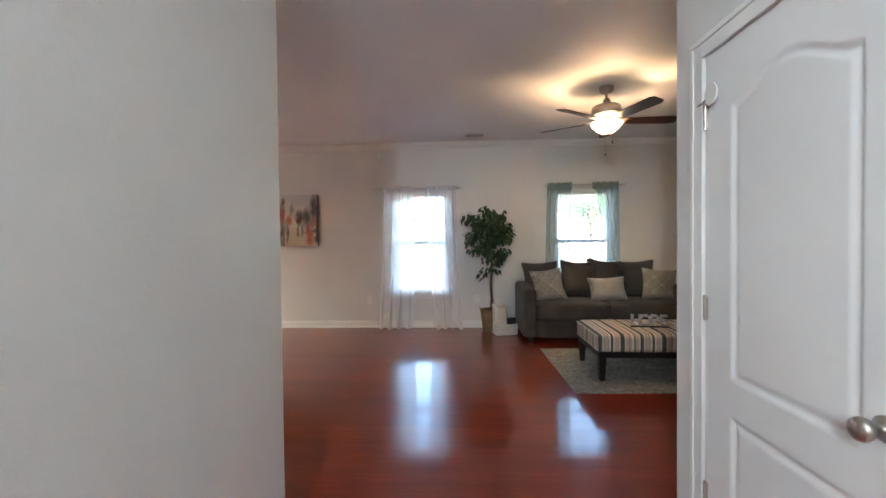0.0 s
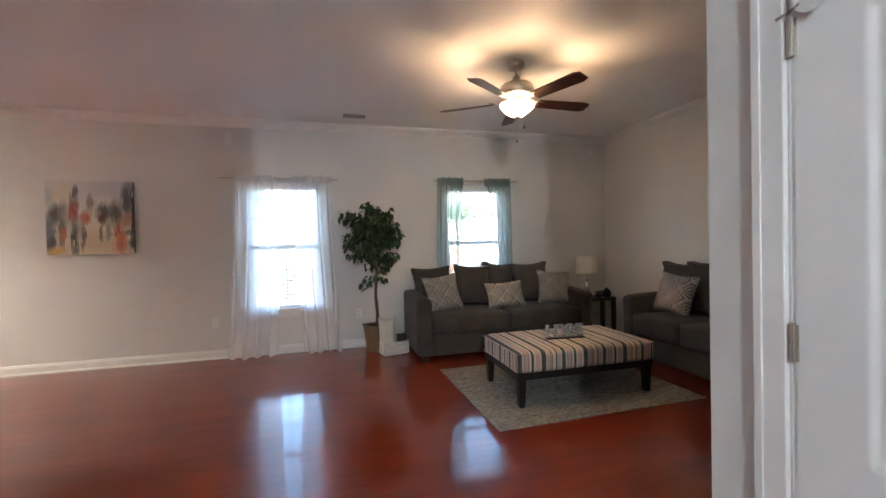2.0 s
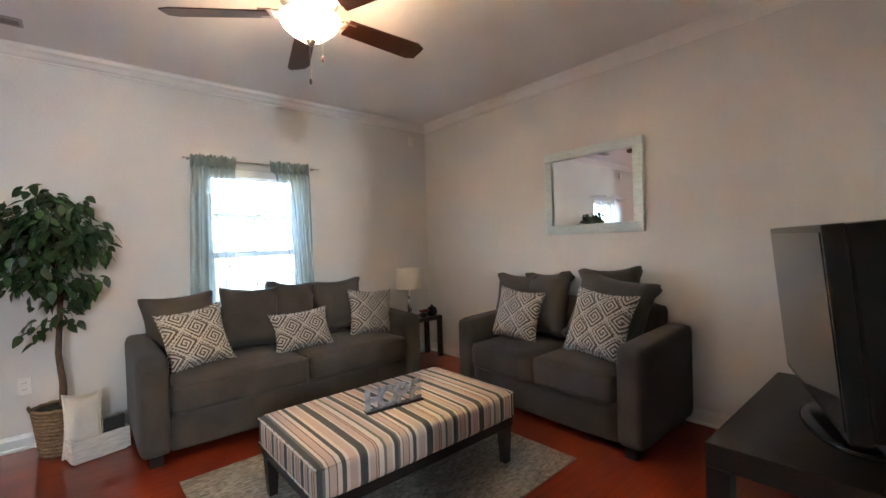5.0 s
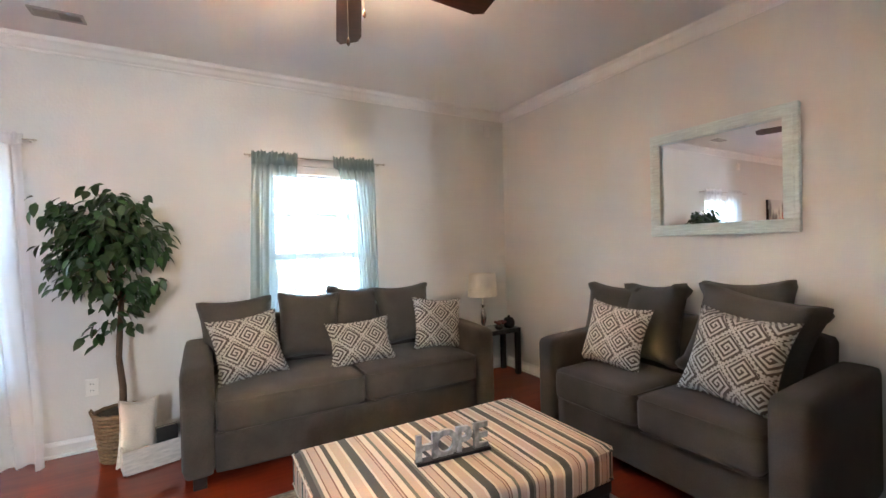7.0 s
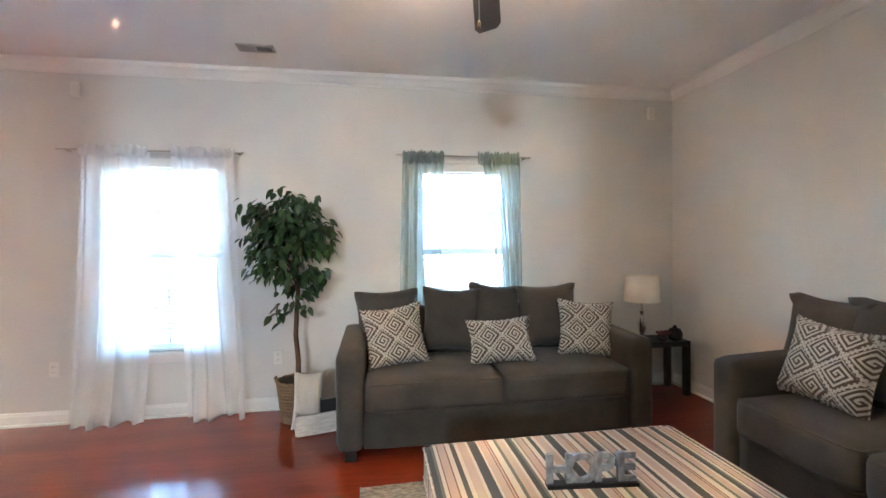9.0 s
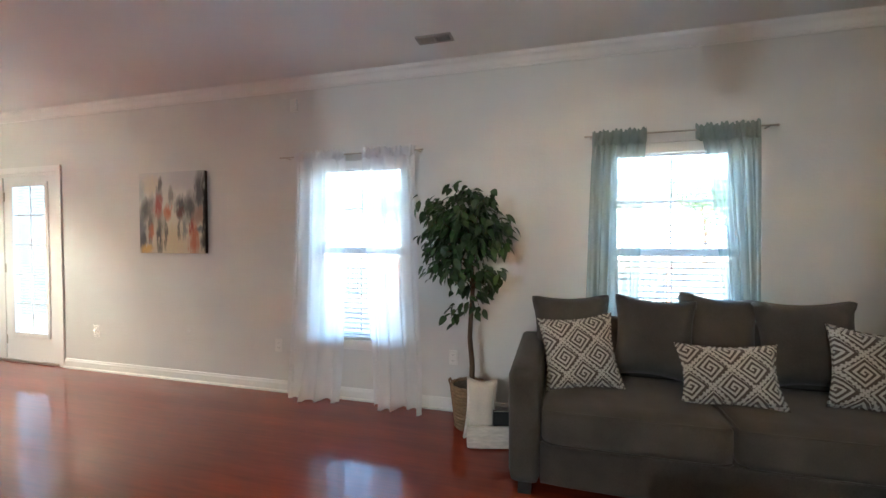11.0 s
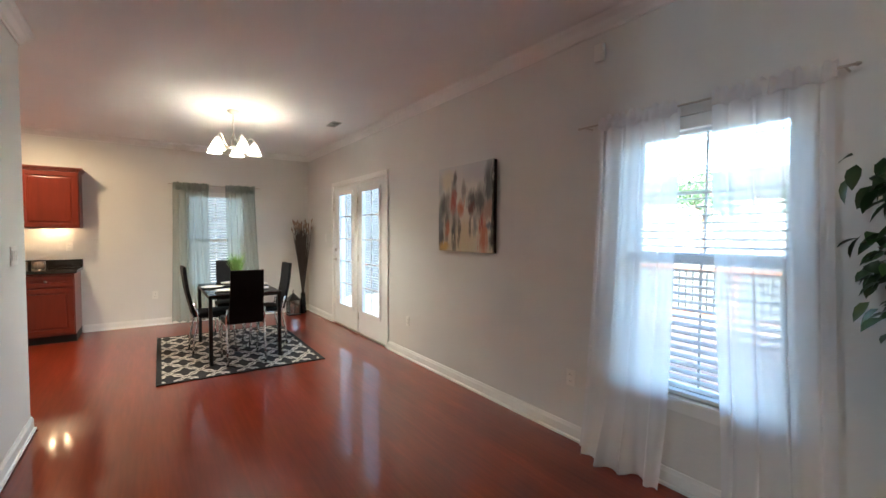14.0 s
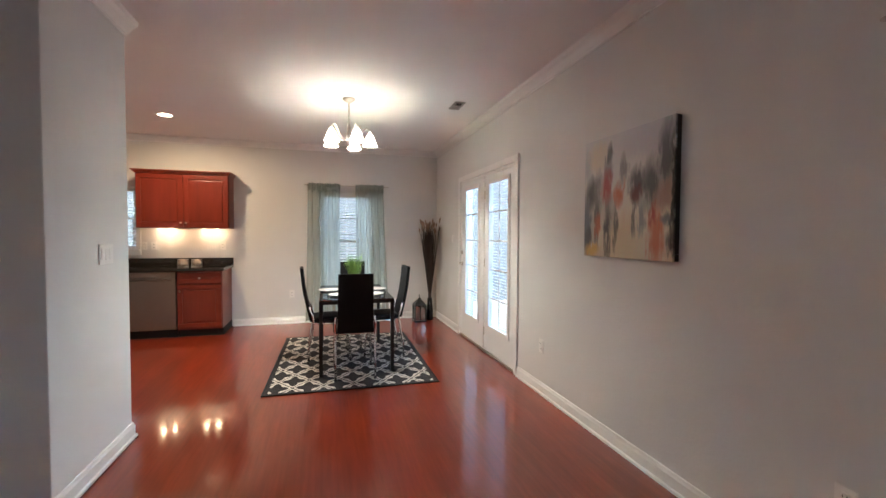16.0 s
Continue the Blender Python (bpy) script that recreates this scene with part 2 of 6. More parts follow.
def tube(points, radius, sides=8, bm=None, flat=1.0):
    """A round bar along points; radius may be a list."""
    own = bmesh.new()
    pts = [Vector(p) for p in points]
    rings = []
    n = len(pts)
    ref = None
    for i, p in enumerate(pts):
        d = (pts[min(i + 1, n - 1)] - pts[max(i - 1, 0)]).normalized()
        if ref is None:
            ref = Vector((0, 0, 1)) if abs(d.z) < 0.9 else Vector((1, 0, 0))
        u = d.cross(ref).normalized()
        v = u.cross(d).normalized()
        ref = v
        r = radius[i] if isinstance(radius, (list, tuple)) else radius
        rings.append([own.verts.new(p + u * r * math.cos(2 * math.pi * k / sides) + v * r * flat * math.sin(2 * math.pi * k / sides)) for k in range(sides)])
    for a, b in zip(rings, rings[1:]):
        for k in range(sides):
            own.faces.new((a[k], a[(k + 1) % sides], b[(k + 1) % sides], b[k]))
    own.faces.new(rings[0][::-1])
    own.faces.new(rings[-1])
    return merged(own, bm)


def moved(bm, m):
    bmesh.ops.transform(bm, matrix=m, verts=bm.verts[:])
    return bm


def cushion(w, d, h, r=0.05, crown=0.02, n=14):
    """A stuffed seat cushion, w x d x h, base centre at the origin."""
    bm = bmesh.new()
    bmesh.ops.create_cube(bm, size=1.0)
    bmesh.ops.subdivide_edges(bm, edges=bm.edges[:], cuts=n, use_grid_fill=True)
    for v in bm.verts:
        q = Vector((v.co.x * w, v.co.y * d, v.co.z * h))
        inner = Vector((max(-w / 2 + r, min(w / 2 - r, q.x)), max(-d / 2 + r, min(d / 2 - r, q.y)), max(-h / 2 + r, min(h / 2 - r, q.z))))
        off = q - inner
        if off.length > 1e-6:
            q = inner + off.normalized() * min(off.length, r)
        bulge = max(0.0, 1 - (2 * q.x / w) ** 2) * max(0.0, 1 - (2 * q.y / d) ** 2)
        if q.z > 0:
            q.z += crown * bulge ** 0.6
        q.y -= 0.012 * max(0.0, 1 - (2 * q.x / w) ** 4) * (1 if q.y < -d / 2 + r else 0)
        q.z += h / 2
        v.co = q
    return bm


def pillow(w, h, t, n=16, pinch=0.13, seed=0, ear=0.0):
    """A throw pillow standing in the xz plane, base at z = 0, with drawn-in sides and pointed corners."""
    rnd = random.Random(seed)
    ph = rnd.random() * 6
    bm = bmesh.new()
    grid = {}
    for s in (1, -1):
        for i in range(n + 1):
            for j in range(n + 1):
                u, v = 2 * i / n - 1, 2 * j / n - 1
                edge = i in (0, n) or j in (0, n)
                if edge and s == -1:
                    grid[s, i, j] = grid[1, i, j]
                    continue
                x = w / 2 * u * (1 - pinch * (1 - v * v))
                z = h / 2 * v * (1 - pinch * (1 - u * u))
                y = s * t / 2 * max(0.0, (1 - u ** 4) * (1 - v ** 4)) ** 0.55
                if ear:
                    c = max(0.0, abs(u) - 0.72) / 0.28 * max(0.0, abs(v) - 0.72) / 0.28
                    x *= 1 - ear * c * c
                    z *= 1 - ear * c * c
                    y = y + s * 0.055 * math.sin(math.pi * min(1.0, c * 1.6)) if not edge else y
                y += 0.006 * math.sin(5 * u + ph) * math.sin(4 * v + ph) * (1 - u * u) * (1 - v * v)
                grid[s, i, j] = bm.verts.new((x, y, z + h / 2))
    for s in (1, -1):
        for i in range(n):
            for j in range(n):
                q = [grid[s, i, j], grid[s, i + 1, j], grid[s, i + 1, j + 1], grid[s, i, j + 1]]
                bm.faces.new(q[::-1] if s == 1 else q)
    return bm


def pillow_cord(w, h, pinch=0.13, r=0.005, n=10):
    pts = []
    for k in range(4 * n + 1):
        side, f = (k // n) % 4, 2 * (k % n) / n - 1
        u, v = ((f, -1), (1, f), (-f, 1), (-1, -f))[side]
        pts.append((w / 2 * u * (1 - pinch * (1 - v * v)), 0, h / 2 * v * (1 - pinch * (1 - u * u)) + h / 2))
    return tube(pts, r, 6)


def wall_mesh(u0, u1, z0, z1, thick, holes, put):
    """A wall with real openings. put(u, d, z) gives the place of a point; d runs from 0 (face) to thick."""
    us = sorted({u0, u1, *[h[0] for h in holes], *[h[1] for h in holes]})
    zs = sorted({z0, z1, *[h[2] for h in holes], *[h[3] for h in holes]})
    solid = {}
    for i in range(len(us) - 1):
        for j in range(len(zs) - 1):
            uc, zc = (us[i] + us[i + 1]) / 2, (zs[j] + zs[j + 1]) / 2
            solid[i, j] = not any(h[0] < uc < h[1] and h[2] < zc < h[3] for h in holes)
    bm = bmesh.new()
    made = {}

    def vert(i, d, j):
        if (i, d, j) not in made:
            made[i, d, j] = bm.verts.new(put(us[i], thick * d, zs[j]))
        return made[i, d, j]

    for (i, j), s in solid.items():
        if not s:
            continue
        bm.faces.new((vert(i, 0, j), vert(i + 1, 0, j), vert(i + 1, 0, j + 1), vert(i, 0, j + 1)))
        bm.faces.new((vert(i, 1, j + 1), vert(i + 1, 1, j + 1), vert(i + 1, 1, j), vert(i, 1, j)))
        for a, b, e in (((i, j), (i, j + 1), (i - 1, j)), ((i + 1, j + 1), (i + 1, j), (i + 1, j)), ((i + 1, j), (i, j), (i, j - 1)), ((i, j + 1), (i + 1, j + 1), (i, j + 1))):
            if not solid.get(e, False):
                bm.faces.new((vert(a[0], 0, a[1]), vert(b[0], 0, b[1]), vert(b[0], 1, b[1]), vert(a[0], 1, a[1])))
    bmesh.ops.recalc_face_normals(bm, faces=bm.faces[:])
    return bm


def strip(profile, a, b, inward, m0=0.0, m1=0.0):
    """A moulding from a to b on the floor plan; profile: (out from the wall, z). m0, m1: mitre, +1 inside corner, -1 outside corner."""
    a, b, inward = Vector((*a, 0)), Vector((*b, 0)), Vector((*inward, 0)).normalized()
    along = (b - a).normalized()
    bm = bmesh.new()
    ends = []
    for p, s, m in ((a, 1, m0), (b, -1, m1)):
        ends.append([bm.verts.new(p + inward * o + along * s * o * m + Vector((0, 0, z))) for o, z in profile])
    n = len(profile)
    for i in range(n):
        bm.faces.new((ends[0][i], ends[0][(i + 1) % n], ends[1][(i + 1) % n], ends[1][i]))
    bm.faces.new(ends[0][::-1])
    bm.faces.new(ends[1])
    bmesh.ops.recalc_face_normals(bm, faces=bm.faces[:])
    return bm


# ---- structure ----
H = 2.77
YN, YS, XE, XW = 7.565, 3.22, 4.02, -7.05     # north, south of living room, east, west
WIN = [(-0.86, 0.00), (1.575, 2.435)]
ZS, ZH = 0.52, 2.05
DOOR = (-5.72, -3.97, 0.0, 2.11)
floor = setting("floor", box(XW - 0.1, -0.7, -0.12, XE + 0.1, YN + 0.1, -0.012), FLOORBED, "glossy red cherry laminate plank floor through all rooms", "floor")
setting("ceiling", box(XW - 0.18, -0.8, H, XE + 0.18, YN + 0.18, H + 0.14), CEIL, "flat painted ceiling with a fine texture", "ceiling")
holes = [(a, b, ZS, ZH) for a, b in WIN] + [DOOR]
setting("wall_north", wall_mesh(XW - 0.18, XE + 0.18, -0.12, H, 0.18, holes, lambda u, d, z: (u, YN + d, z)), WALL, "greige painted wall with two windows and a patio door", "wall")
WW = (5.66, 6.52)
KW = (2.30, 3.18)
setting("wall_west", wall_mesh(0.8, YN, -0.12, H, 0.18, [(*WW, ZS, ZH), (*KW, 1.16, 2.05)], lambda u, d, z: (XW - d, u, z)), WALL, "greige painted wall with a dining and a kitchen window", "wall")
setting("wall_east", wall_mesh(YS - 0.12, YN, -0.12, H, 0.18, [], lambda u, d, z: (XE + d, u, z)), WALL, "plain greige painted wall behind the loveseat", "wall")
setting("wall_south", wall_mesh(1.32, XE, -0.12, H, 0.12, [], lambda u, d, z: (u, YS - d, z)), WALL, "plain greige painted wall behind the television", "wall")
HD = (2.215, 2.985, 0.0, 2.015)
setting("wall_hall_east", wall_mesh(-0.6, YS, -0.12, H, 0.12, [HD], lambda u, d, z: (1.2 + d, u, z)), WALL, "greige textured hall wall with a closet door", "wall")
setting("wall_closet", box(1.95, -0.6, -0.12, 2.0, YS - 0.12, H), WALL, "plain wall closing the closet", "wall")
setting("wall_hall_west", box(-0.696, -0.6, -0.12, -0.576, 3.08, H), WALL, "greige textured hall wall", "wall")
setting("wall_hall_south", box(-0.75, -0.72, -0.12, 2.0, -0.6, H), WALL, "plain wall closing the hall", "wall")
setting("wall_alcove", box(-2.57, 2.96, -0.12, -0.696, 3.08, H), WALL, "plain greige wall beside the hall opening", "wall")
setting("wall_pantry", box(-3.44, 0.92, -0.12, -2.57, 4.481, H, 0.006), WALL, "greige wall end with a light switch beside the kitchen", "wall")
setting("wall_kitchen_south", box(XW, 0.8, -0.12, -3.44, 0.92, H), WALL, "plain wall closing the kitchen", "wall")

CROWN = [(0.0, H - 0.088), (0.012, H - 0.088), (0.016, H - 0.076), (0.030, H - 0.066), (0.052, H - 0.040), (0.072, H - 0.026), (0.078, H - 0.012), (0.085, H - 0.001), (0.0, H - 0.001)]
BASE = [(0.0, 0.0), (0.026, 0.0), (0.024, 0.014), (0.014, 0.020), (0.014, 0.075), (0.009, 0.088), (0.006, 0.100), (0.0, 0.102)]
runs = [((XW, YN), (XE, YN), (0, -1), 1, 1), ((XE, YN), (XE, YS), (-1, 0), 1, 1), ((XE, YS), (1.2, YS), (0, 1), 1, 0), ((XW, 0.92), (XW, YN), (1, 0), 1, 1),
        ((-3.44, 4.481), (-2.57, 4.481), (0, 1), 0, -1), ((-2.57, 4.481), (-2.57, 3.08), (1, 0), -1, 1), ((-2.57, 3.08), (-0.576, 3.08), (0, 1), 1, 0)]
for a, b, n, m0, m1 in runs:
    setting("crown_moulding", strip(CROWN, a, b, n, m0, m1), TRIM, "white painted crown moulding under the ceiling", "moulding")
runs = [((XW, YN), (DOOR[0] - 0.068, YN), (0, -1), 1, 0), ((DOOR[1] + 0.068, YN), (XE, YN), (0, -1), 0, 1), ((XE, YN), (XE, YS), (-1, 0), 1, 1), ((XE, YS), (1.2, YS), (0, 1), 1, -1),
        ((1.2, YS), (1.2, 3.072), (-1, 0), -1, 0), ((1.2, 2.13), (1.2, -0.6), (-1, 0), 0, 1), ((-0.576, -0.6), (-0.576, 3.08), (1, 0), 1, -1),
        ((XW, 4.42), (XW, YN), (1, 0), 0, 1), ((-3.44, 4.481), (-2.57, 4.481), (0, 1), -1, -1), ((-2.57, 4.481), (-2.57, 3.08), (1, 0), -1, 1), ((-2.57, 3.08), (-0.576, 3.08), (0, 1), 1, -1), ((-3.44, 0.92), (-3.44, 4.481), (-1, 0), 0, -1)]
for a, b, n, m0, m1 in runs:
    setting("baseboard", strip(BASE, a, b, n, m0, m1), TRIM, "white painted baseboard with a shoe moulding", "baseboard")


# ---- windows, blinds, curtains ----
def window(name, put, w, z0, z1, label, deep=0.18):
    """put(u, d, z): u across from the middle, d outwards from the wall's face."""
    ob = new(name)
    tagged(ob, label, "window", kind="structure")

    def slab(pname, u0, d0, za, u1, d1, zb, mat, bevel=0.004, parent=ob, plabel=""):
        bm = box(u0, d0, za, u1, d1, zb, bevel)
        for v in bm.verts:
            v.co = Vector(put(*v.co))
        bmesh.ops.recalc_face_normals(bm, faces=bm.faces[:])
        return part(pname, bm, mat, parent, plabel)

    h, mid = w / 2, (z0 + z1) / 2
    for s in (-1, 1):
        slab("jamb", s * h - (0.03 if s > 0 else 0), 0.06, z0, s * h + (0 if s > 0 else 0.03), 0.15, z1, VINYLW)
    slab("head", -h + 0.03, 0.06, z1 - 0.03, h - 0.03, 0.15, z1, VINYLW)
    slab("window_sill", -h - 0.05, -0.035, z0 - 0.022, h + 0.05, 0.06, z0, TRIM)
    slab("apron", -h - 0.03, -0.014, z0 - 0.085, h + 0.03, -0.001, z0 - 0.023, TRIM)
    for k, (za, zb, d) in enumerate(((z0 + 0.002, mid + 0.02, 0.075), (mid - 0.02, z1 - 0.032, 0.11))):
        sash = slab("sash_rail", -h + 0.032, d, za, h - 0.032, d + 0.03, za + 0.045, VINYLW)
        slab("sash_rail", -h + 0.032, d, zb - 0.045, h - 0.032, d + 0.03, zb, VINYLW)
        for s in (-1, 1):
            slab("stile", min(s * (h - 0.032), s * (h - 0.072)), d, za + 0.046, max(s * (h - 0.032), s * (h - 0.072)), d + 0.03, zb - 0.046, VINYLW)
        p = slab("pane", -h + 0.072, d + 0.012, za + 0.045, h - 0.072, d + 0.016, zb - 0.045, PANE, 0)
        p.visible_shadow = False
        slab("muntin", -0.006, d + 0.004, za + 0.046, 0.006, d + 0.011, zb - 0.046, VINYLW, 0)
        slab("muntin", -h + 0.073, d + 0.0045, (za + zb) / 2 - 0.006, h - 0.073, d + 0.0105, (za + zb) / 2 + 0.006, VINYLW, 0)
    return ob


def blind(put, w, z0, z1, tilt=9.0):
    ob = thing("window_blind", "white horizontal slat blind, lowered with open slats", "blind", "window blinds")
    h = w / 2 - 0.012

    def slab(pname, u0, d0, za, u1, d1, zb, mat, bevel=0.003):
        bm = box(u0, d0, za, u1, d1, zb, bevel)
        for v in bm.verts:
            v.co = Vector(put(*v.co))
        bmesh.ops.recalc_face_normals(bm, faces=bm.faces[:])
        return part(pname, bm, mat, ob)

    slab("headrail", -h, 0.005, z1 - 0.07, h, 0.055, z1 - 0.002, SLAT)
    slab("bottom_rail", -h, 0.010, z0 + 0.004, h, 0.055, z0 + 0.024, SLAT)
    n = int((z1 - z0 - 0.11) / 0.043)
    bm = box(-h, -0.024, -0.0015, h, 0.024, 0.0015)
    a = Vector(put(0, 0, 0))
    ux, dx = Vector(put(1, 0, 0)) - a, Vector(put(0, 1, 0)) - a
    c, s = math.cos(radians(tilt)), math.sin(radians(tilt))
    for v in bm.verts:
        u, d, z = v.co
        v.co = ux * u + dx * (d * c) + Vector((0, 0, z + d * s))
    bmesh.ops.recalc_face_normals(bm, faces=bm.faces[:])
    me = mesh_of(bm, SLATS)
    for i in range(n):
        sl = part("slat", me, SLATS, ob)
        sl.location = Vector(put(0, 0.032, z0 + 0.05 + i * 0.043))
    for u in (-w * 0.3, w * 0.3):
        for d in (0.009, 0.055):
            part("ladder_cord", tube([put(u, d, z0 + 0.02), put(u, d, z1 - 0.06)], 0.0012, 5), SLAT, ob)
    return ob


def curtain(put, top, bottom, z0, z1, mat, label, seed, pleats=6, depth=0.035, power=1.4, nx=72, nz=40, group="", header=0.06):
    """A gathered panel: top and bottom give (u0, u1); power says how soon the panel narrows."""
    rnd = random.Random(seed)
    ph = [rnd.random() * 6.3 for _ in range(4)]
    bm = bmesh.new()
    rows = []
    for j in range(nz + 1):
        f = j / nz
        z = z1 + (z0 - z1) * f
        a = top[0] + (bottom[0] - top[0]) * f ** power
        b = top[1] + (bottom[1] - top[1]) * f ** power
        row = []
        for i in range(nx + 1):
            u = i / nx
            x = a + (b - a) * (u + 0.035 * math.sin(2 * math.pi * pleats * u + ph[0]) / pleats * 3)
            grow = 0.35 + 0.65 * f
            d = depth * 0.5 * grow * math.sin(2 * math.pi * pleats * u + ph[0] + 0.9 * math.sin(2.2 * f + ph[1]))
            d += 0.55 * depth * grow * math.sin(2 * math.pi * (pleats * 0.37) * u + ph[2] + 1.3 * f)
            d += 0.22 * depth * math.sin(2 * math.pi * (pleats * 1.9) * u + ph[3] - 2.0 * f)
            d += 0.015 * f * math.sin(3 * u + ph[3])
            zz = z + (0.016 * math.sin(2 * math.pi * pleats * u + ph[3]) if j == nz else 0) 
            flare = -(0.045 + 0.04 * math.sin(7.5 * u + ph[1])) * max(0.0, f - 0.82) / 0.18
            row.append(bm.verts.new(put(x, -0.085 + d + flare, zz)))
        rows.append(row)
    for r0, r1 in zip(rows, rows[1:]):
        for i in range(nx):
            bm.faces.new((r0[i], r0[i + 1], r1[i + 1], r1[i]))
    bmesh.ops.recalc_face_normals(bm, faces=bm.faces[:])
    ob = thing("curtain", label, "curtain", group)
    part("panel", bm, mat, ob, smooth=True)
    # gathered rod pocket, doubled cloth
    bm = bmesh.new()
    n = nx
    ring = []
    for i in range(n + 1):
        u = i / n
        x = top[0] + (top[1] - top[0]) * u
        rr = 0.014 + 0.004 * math.sin(2 * math.pi * pleats * 2.5 * u)
        up = 0.014 + 0.010 * math.sin(2 * math.pi * pleats * 2.5 * u + ph[1]) + 0.007 * math.sin(2 * math.pi * pleats * 0.8 * u + ph[2])
        sag = 0.008 * math.sin(2 * math.pi * pleats * 1.3 * u + ph[3])
        ring.append([bm.verts.new(put(x + 0.004 * math.sin(31 * u + hh * 90), -0.085 + dd * rr, z1 - header + hh)) for dd, hh in ((0.5, header + up), (1.1, sag), (-1.1, sag), (-0.5, header + up - 0.002))])
    for r0, r1 in zip(ring, ring[1:]):
        for k in range(4):
            bm.faces.new((r0[k], r1[k], r1[(k + 1) % 4], r0[(k + 1) % 4]))
    bmesh.ops.recalc_face_normals(bm, faces=bm.faces[:])
    part("rod_pocket", bm, mat, ob, smooth=True)
    return ob


def rod(put, u0, u1, z, label, mat=NICKEL):
    ob = thing("curtain_rod", label, "curtain rod", "curtain rods")
    part("bar", tube([put(u0, -0.085, z), put(u1, -0.085, z)], 0.006, 8), mat, ob)
    for u, s in ((u0, -1), (u1, 1)):
        part("bracket", tube([put(u - s * 0.03, -0.085, z), put(u - s * 0.03, -0.002, z)], 0.005, 6), mat, ob)
        part("finial", tube([put(u, -0.085, z), put(u + s * 0.008, -0.085, z), put(u + s * 0.02, -0.085, z)], [0.006, 0.010, 0.004], 8), mat, ob)
    return ob


def north(cx):
    return lambda u, d, z: (cx + u, YN + d, z)


def west(cy):
    return lambda u, d, z: (XW - d, cy + u, z)


window("window_1", north(-0.43), 0.86, ZS, ZH, "white vinyl double-hung window behind white sheers")
window("window_2", north(2.005), 0.86, ZS, ZH, "white vinyl double-hung window behind seafoam sheers")
window("window_3", west(6.09), 0.86, ZS, ZH, "white vinyl double-hung window in the dining area")
window("window_4", west(2.74), 0.88, 1.16, 2.05, "white vinyl kitchen window above the counter")
blind(north(-0.43), 0.86, ZS, ZH)
blind(north(2.005), 0.86, ZS, ZH)
blind(west(6.09), 0.86, ZS, ZH)
blind(west(2.74), 0.88, 1.16, 2.05)
wl = "sheer white voile curtain panel pooling on the floor"
curtain(north(0), (-0.965, -0.49), (-1.09, -0.54), 0.004, 2.105, SHEERW, wl, 1, 4, 0.030, group="white curtains")
curtain(north(0), (-0.33, 0.13), (-0.23, 0.21), 0.004, 2.105, SHEERW, wl, 2, 4, 0.030, group="white curtains")
rod(north(0), -1.10, 0.18, 2.085, "thin metal curtain rod above the white sheers")
gl = "sheer seafoam green curtain panel gathered on a rod"
curtain(north(0), (1.455, 1.805), (1.39, 1.74), 0.03, 2.12, SHEERG, gl, 3, 5, 0.034, 0.7, group="green curtains", header=0.085)
curtain(north(0), (2.105, 2.47), (2.35, 2.50), 0.03, 2.12, SHEERG, gl, 4, 5, 0.034, 0.6, group="green curtains", header=0.085)
rod(north(0), 1.42, 2.56, 2.10, "thin metal curtain rod above the green sheers")
curtain(west(0), (5.50, 5.98), (5.46, 6.00), 0.03, 2.16, SHEERG, gl, 5, 5, 0.028, group="green curtains", header=0.10)
curtain(west(0), (6.22, 6.66), (6.25, 6.76), 0.03, 2.16, SHEERG, gl, 6, 5, 0.028, group="green curtains", header=0.10)
rod(west(0), 5.46, 6.72, 2.145, "thin metal curtain rod at the dining window")


